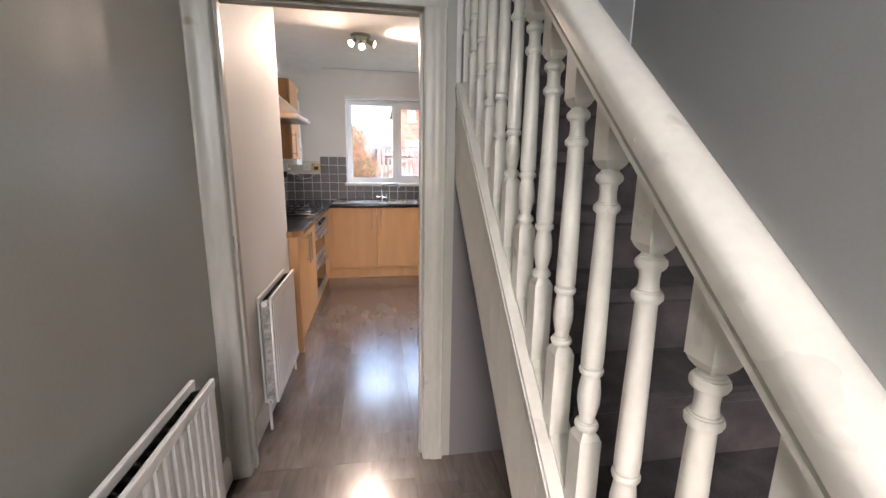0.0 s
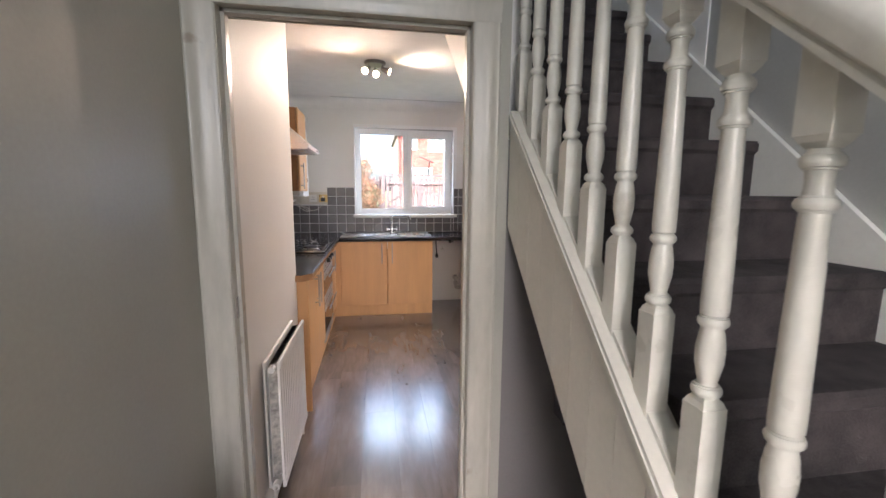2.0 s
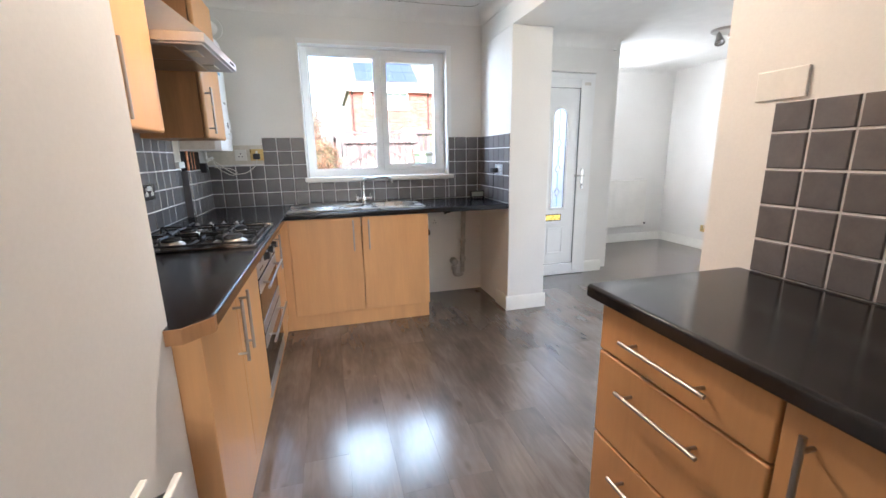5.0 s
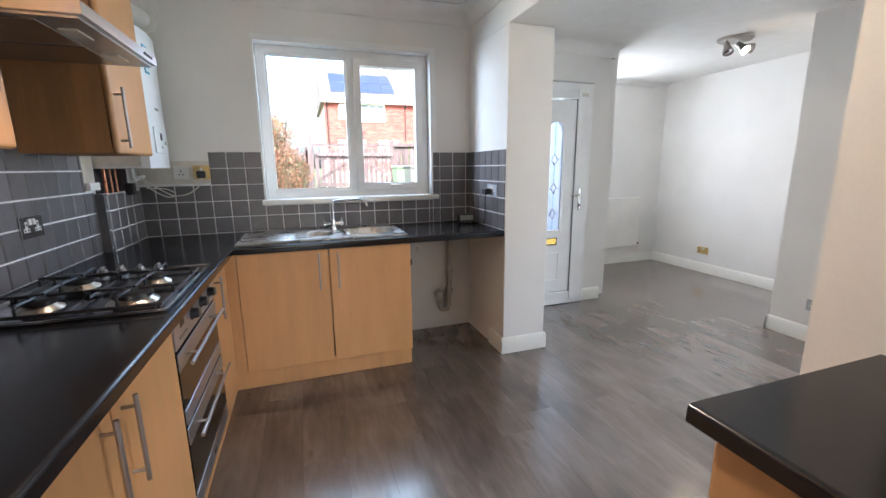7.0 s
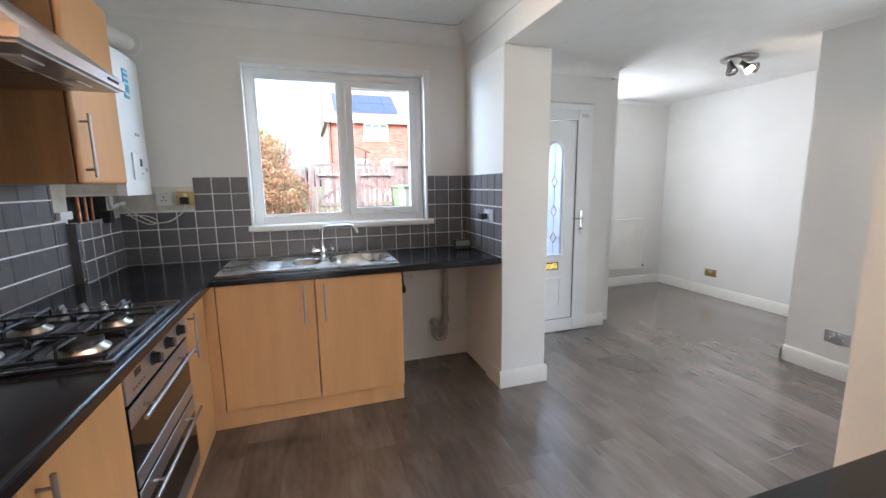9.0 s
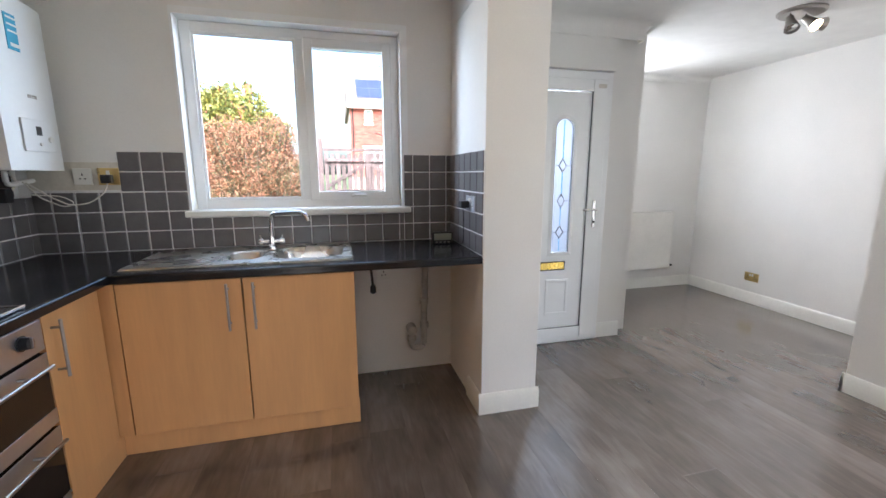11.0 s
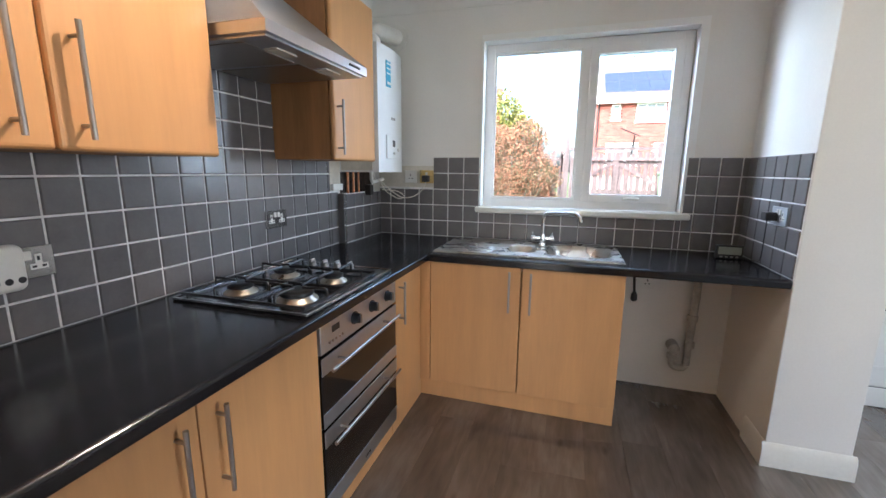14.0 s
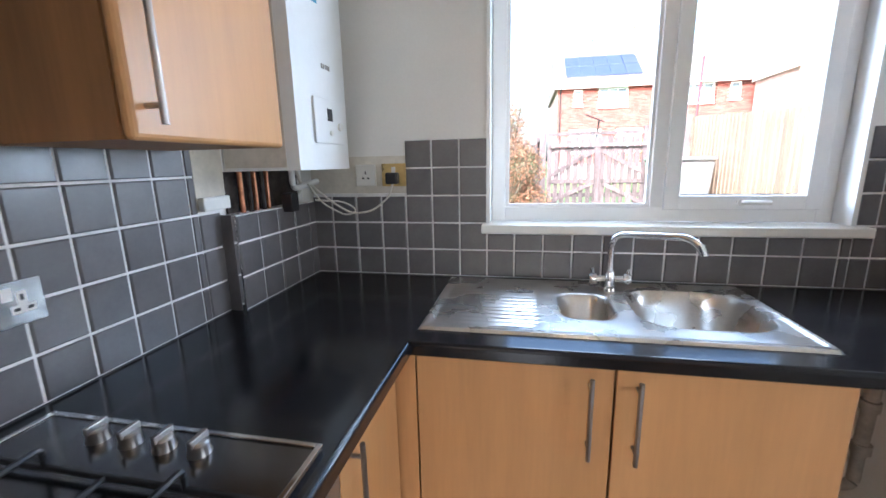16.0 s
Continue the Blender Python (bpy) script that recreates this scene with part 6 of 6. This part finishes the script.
for j in range(2):
    for i in range(5):
        x0, y0 = 1.10 + i * 0.70, HY + 0.35 + j * 1.02
        bm = bmesh.new()
        pts = [(y0, roof_z(y0) + 0.10), (y0 + 0.98, roof_z(y0 + 0.98) + 0.10), (y0 + 0.98, roof_z(y0 + 0.98) + 0.06), (y0, roof_z(y0) + 0.06)]
        part("solar_panel", prism(bm, pts, "x", x0, x0 + 0.68), "solar", hs, "dark blue solar panel" if i + j == 0 else "")

h3 = thing("neighbour_house", (12.0, 18, 0.2), "pale brick gable of the next house beyond the fence", "house")
part("wall", prism(bmesh.new(), [(8.9, 0.2), (15.1, 0.2), (15.1, 4.6), (12.0, 9.6), (8.9, 4.6)], "y", 16.4, 19.4), "pale_brick", h3)
part("roof", prism(prism(bmesh.new(), [(8.80, 4.50), (12.0, 9.65), (12.0, 9.70), (8.78, 4.53)], "y", 16.2, 19.5), [(12.0, 9.65), (15.2, 4.50), (15.22, 4.53), (12.0, 9.70)], "y", 16.37, 19.5), "mortar", h3)
h2 = thing("distant_house", (-6.2, 33, 0.2), "distant brick house showing its pointed gable and chimney", "house")
bm = bmesh.new()
prism(bm, [(-11.0, 0.2), (-5.1, 0.2), (-5.1, 5.0), (-7.9, 7.4), (-11.0, 5.0)], "y", 31, 39)
part("wall", bm, "brick", h2, "brick gable wall")
part("roof", prism(prism(bmesh.new(), [(-11.3, 4.85), (-7.9, 7.5), (-7.9, 7.65), (-11.3, 5.0)], "y", 30.7, 39.2), [(-7.9, 7.5), (-4.8, 4.85), (-4.8, 5.0), (-7.9, 7.65)], "y", 30.7, 39.2), "roof", h2, "dark tiled roof")
part("chimney", box(-6.9, -6.4, 34, 34.6, 6.4, 8.4), "brick", h2, "brick chimney")


# ---- tiles ----
def tile_mesh():
    bm = bmesh.new()
    c = 0.035
    a = [bm.verts.new((x, 0, z)) for x, z in ((-.5, -.5), (.5, -.5), (.5, .5), (-.5, .5))]
    b = [bm.verts.new((x * (1 - 0.6 * c), -0.6, z * (1 - 0.6 * c))) for x, z in ((-.5, -.5), (.5, -.5), (.5, .5), (-.5, .5))]
    e = [bm.verts.new((x * (1 - 2.2 * c), -1, z * (1 - 2.2 * c))) for x, z in ((-.5, -.5), (.5, -.5), (.5, .5), (-.5, .5))]
    for p, q in ((a, b), (b, e)):
        for i in range(4):
            bm.faces.new((p[i], p[(i + 1) % 4], q[(i + 1) % 4], q[i]))
    bm.faces.new(e)
    bmesh.ops.recalc_face_normals(bm, faces=bm.faces)
    me = bpy.data.meshes.new("tile")
    bm.to_mesh(me)
    bm.free()
    me.materials.append(M["tile"])
    return me


TILE = tile_mesh()
P = 0.110


def tiles(parent, face, u0, u1, z0, z1, plane, rng, first=None, rise=P, low=None, pitch=P):
    """Fills a rectangle of wall with tiles of 106 mm; face is the way they look."""
    us = [u0]
    x = u0 + (first or pitch)
    while x < u1 - 0.004:
        us.append(x)
        x += pitch
    us.append(u1)
    zs = [z0]
    z = z0 + (low or rise)
    while z < z1 - 0.004:
        zs.append(z)
        z += rise
    zs.append(z1)
    for a, b in zip(us, us[1:]):
        for c, d in zip(zs, zs[1:]):
            w, h = b - a - 0.0055, d - c - 0.0055
            if w < 0.008 or h < 0.008:
                continue
            m, n = (a + b) / 2, (c + d) / 2
            tilt = (rng.uniform(-.006, .006), rng.uniform(-.006, .006), 0)
            if face == "-y":
                share("tile", TILE, parent, (m, plane, n), (w, 0.0075, h), rot=(tilt[0], 0, tilt[1]))
            elif face == "+x":
                share("tile", TILE, parent, (plane, m, n), (w, 0.0075, h), rot=(tilt[0], 0, radians(90) + tilt[1]))
            elif face == "-x":
                share("tile", TILE, parent, (plane, m, n), (w, 0.0075, h), rot=(tilt[0], 0, radians(-90) + tilt[1]))


def splash(name, rows, face, label, rng, low=None, pitch=P):
    """A tiled splashback: grout bed and tiles. rows: u0, u1, z0, z1, plane, first."""
    bm = bmesh.new()
    for u0, u1, z0, z1, pl, first in rows:
        if face == "-y":
            bbox(bm, u0, u1, pl - 0.004, pl, z0, z1)
        elif face == "+x":
            bbox(bm, pl, pl + 0.004, u0, u1, z0, z1)
        else:
            bbox(bm, pl - 0.004, pl, u0, u1, z0, z1)
    base = part(name, bm, "grout", kind="structure", label=label)
    s = {"-y": -0.002, "+x": 0.002, "-x": -0.002}[face]
    for u0, u1, z0, z1, pl, first in rows:
        tiles(base, face, u0, u1, z0, z1, pl + s, rng, first, low=low, pitch=pitch)


rt = random.Random(5)
splash("splashback_back", [(-1.648, -1.235, 0.911, 1.25, 0.03, 0.088), (-1.235, -0.905, 0.911, 1.46, 0.03, 0.110), (-0.905, 0.335, 0.911, 1.09, 0.03, 0.108), (0.335, 0.648, 0.911, 1.46, 0.03, 0.06)],
       "-y", "small square dark grey wall tiles with pale grout", rt)
splash("splashback_left", [(-2.565, -1.66, 0.911, 1.43, KIT_L, 0.045), (-1.66, -1.015, 0.911, 1.79, KIT_L, None), (-1.015, -0.56, 0.911, 1.43, KIT_L, None), (-0.56, -0.47, 0.911, 1.24, KIT_L, None)],
       "+x", "small square slate-grey wall tiles with pale grout", rt, 0.102, 0.1075)
splash("splashback_boxing", [(-0.47, 0.022, 0.911, 1.22, -1.648, None)], "+x", "grey tiles on the corner pipe boxing", rt)
splash("splashback_pier", [(-0.62, 0.022, 0.911, 1.46, 0.65, 0.10)], "-x", "small grey tiles on the side of the pier", rt)
splash("splashback_right", [(-3.68, -2.65, 0.911, 1.44, 0.594, 0.04)], "-x", "small square grey tiles over the drawer unit", rt)

# planks: rows along the walk, joints staggered
rf = random.Random(11)
PL = {}
floor_ob = bpy.data.objects["floor"]


def plank_rows(x0, x1, y0, y1, skip=None):
    W, L = 0.192, 1.285
    k, x = 0, x0
    while x < x1 - 0.01:
        w = min(W, x1 - x)
        y = y0 - rf.uniform(0.1, 1.1)
        while y < y1:
            a, b = max(y, y0), min(y + L, y1)
            if b - a > 0.02 and not (skip and skip(x + w / 2, (a + b) / 2)):
                key = (round(w, 3), round(b - a, 3))
                if key not in PL:
                    PL[key] = plank_mesh(*key)
                share("plank", PL[key], floor_ob, (x + w / 2, (a + b) / 2, 0.0))
            y += L
        x += W
        k += 1


plank_rows(-1.15, 0.60, -7.2, -3.78)
plank_rows(-1.70, 0.60, -3.78, 0.03)
plank_rows(0.60, 4.07, -2.46, 1.38, lambda x, y: (x < 2.1 and y > 0.9))
plank_rows(1.00, 2.93, -4.6, -2.46)
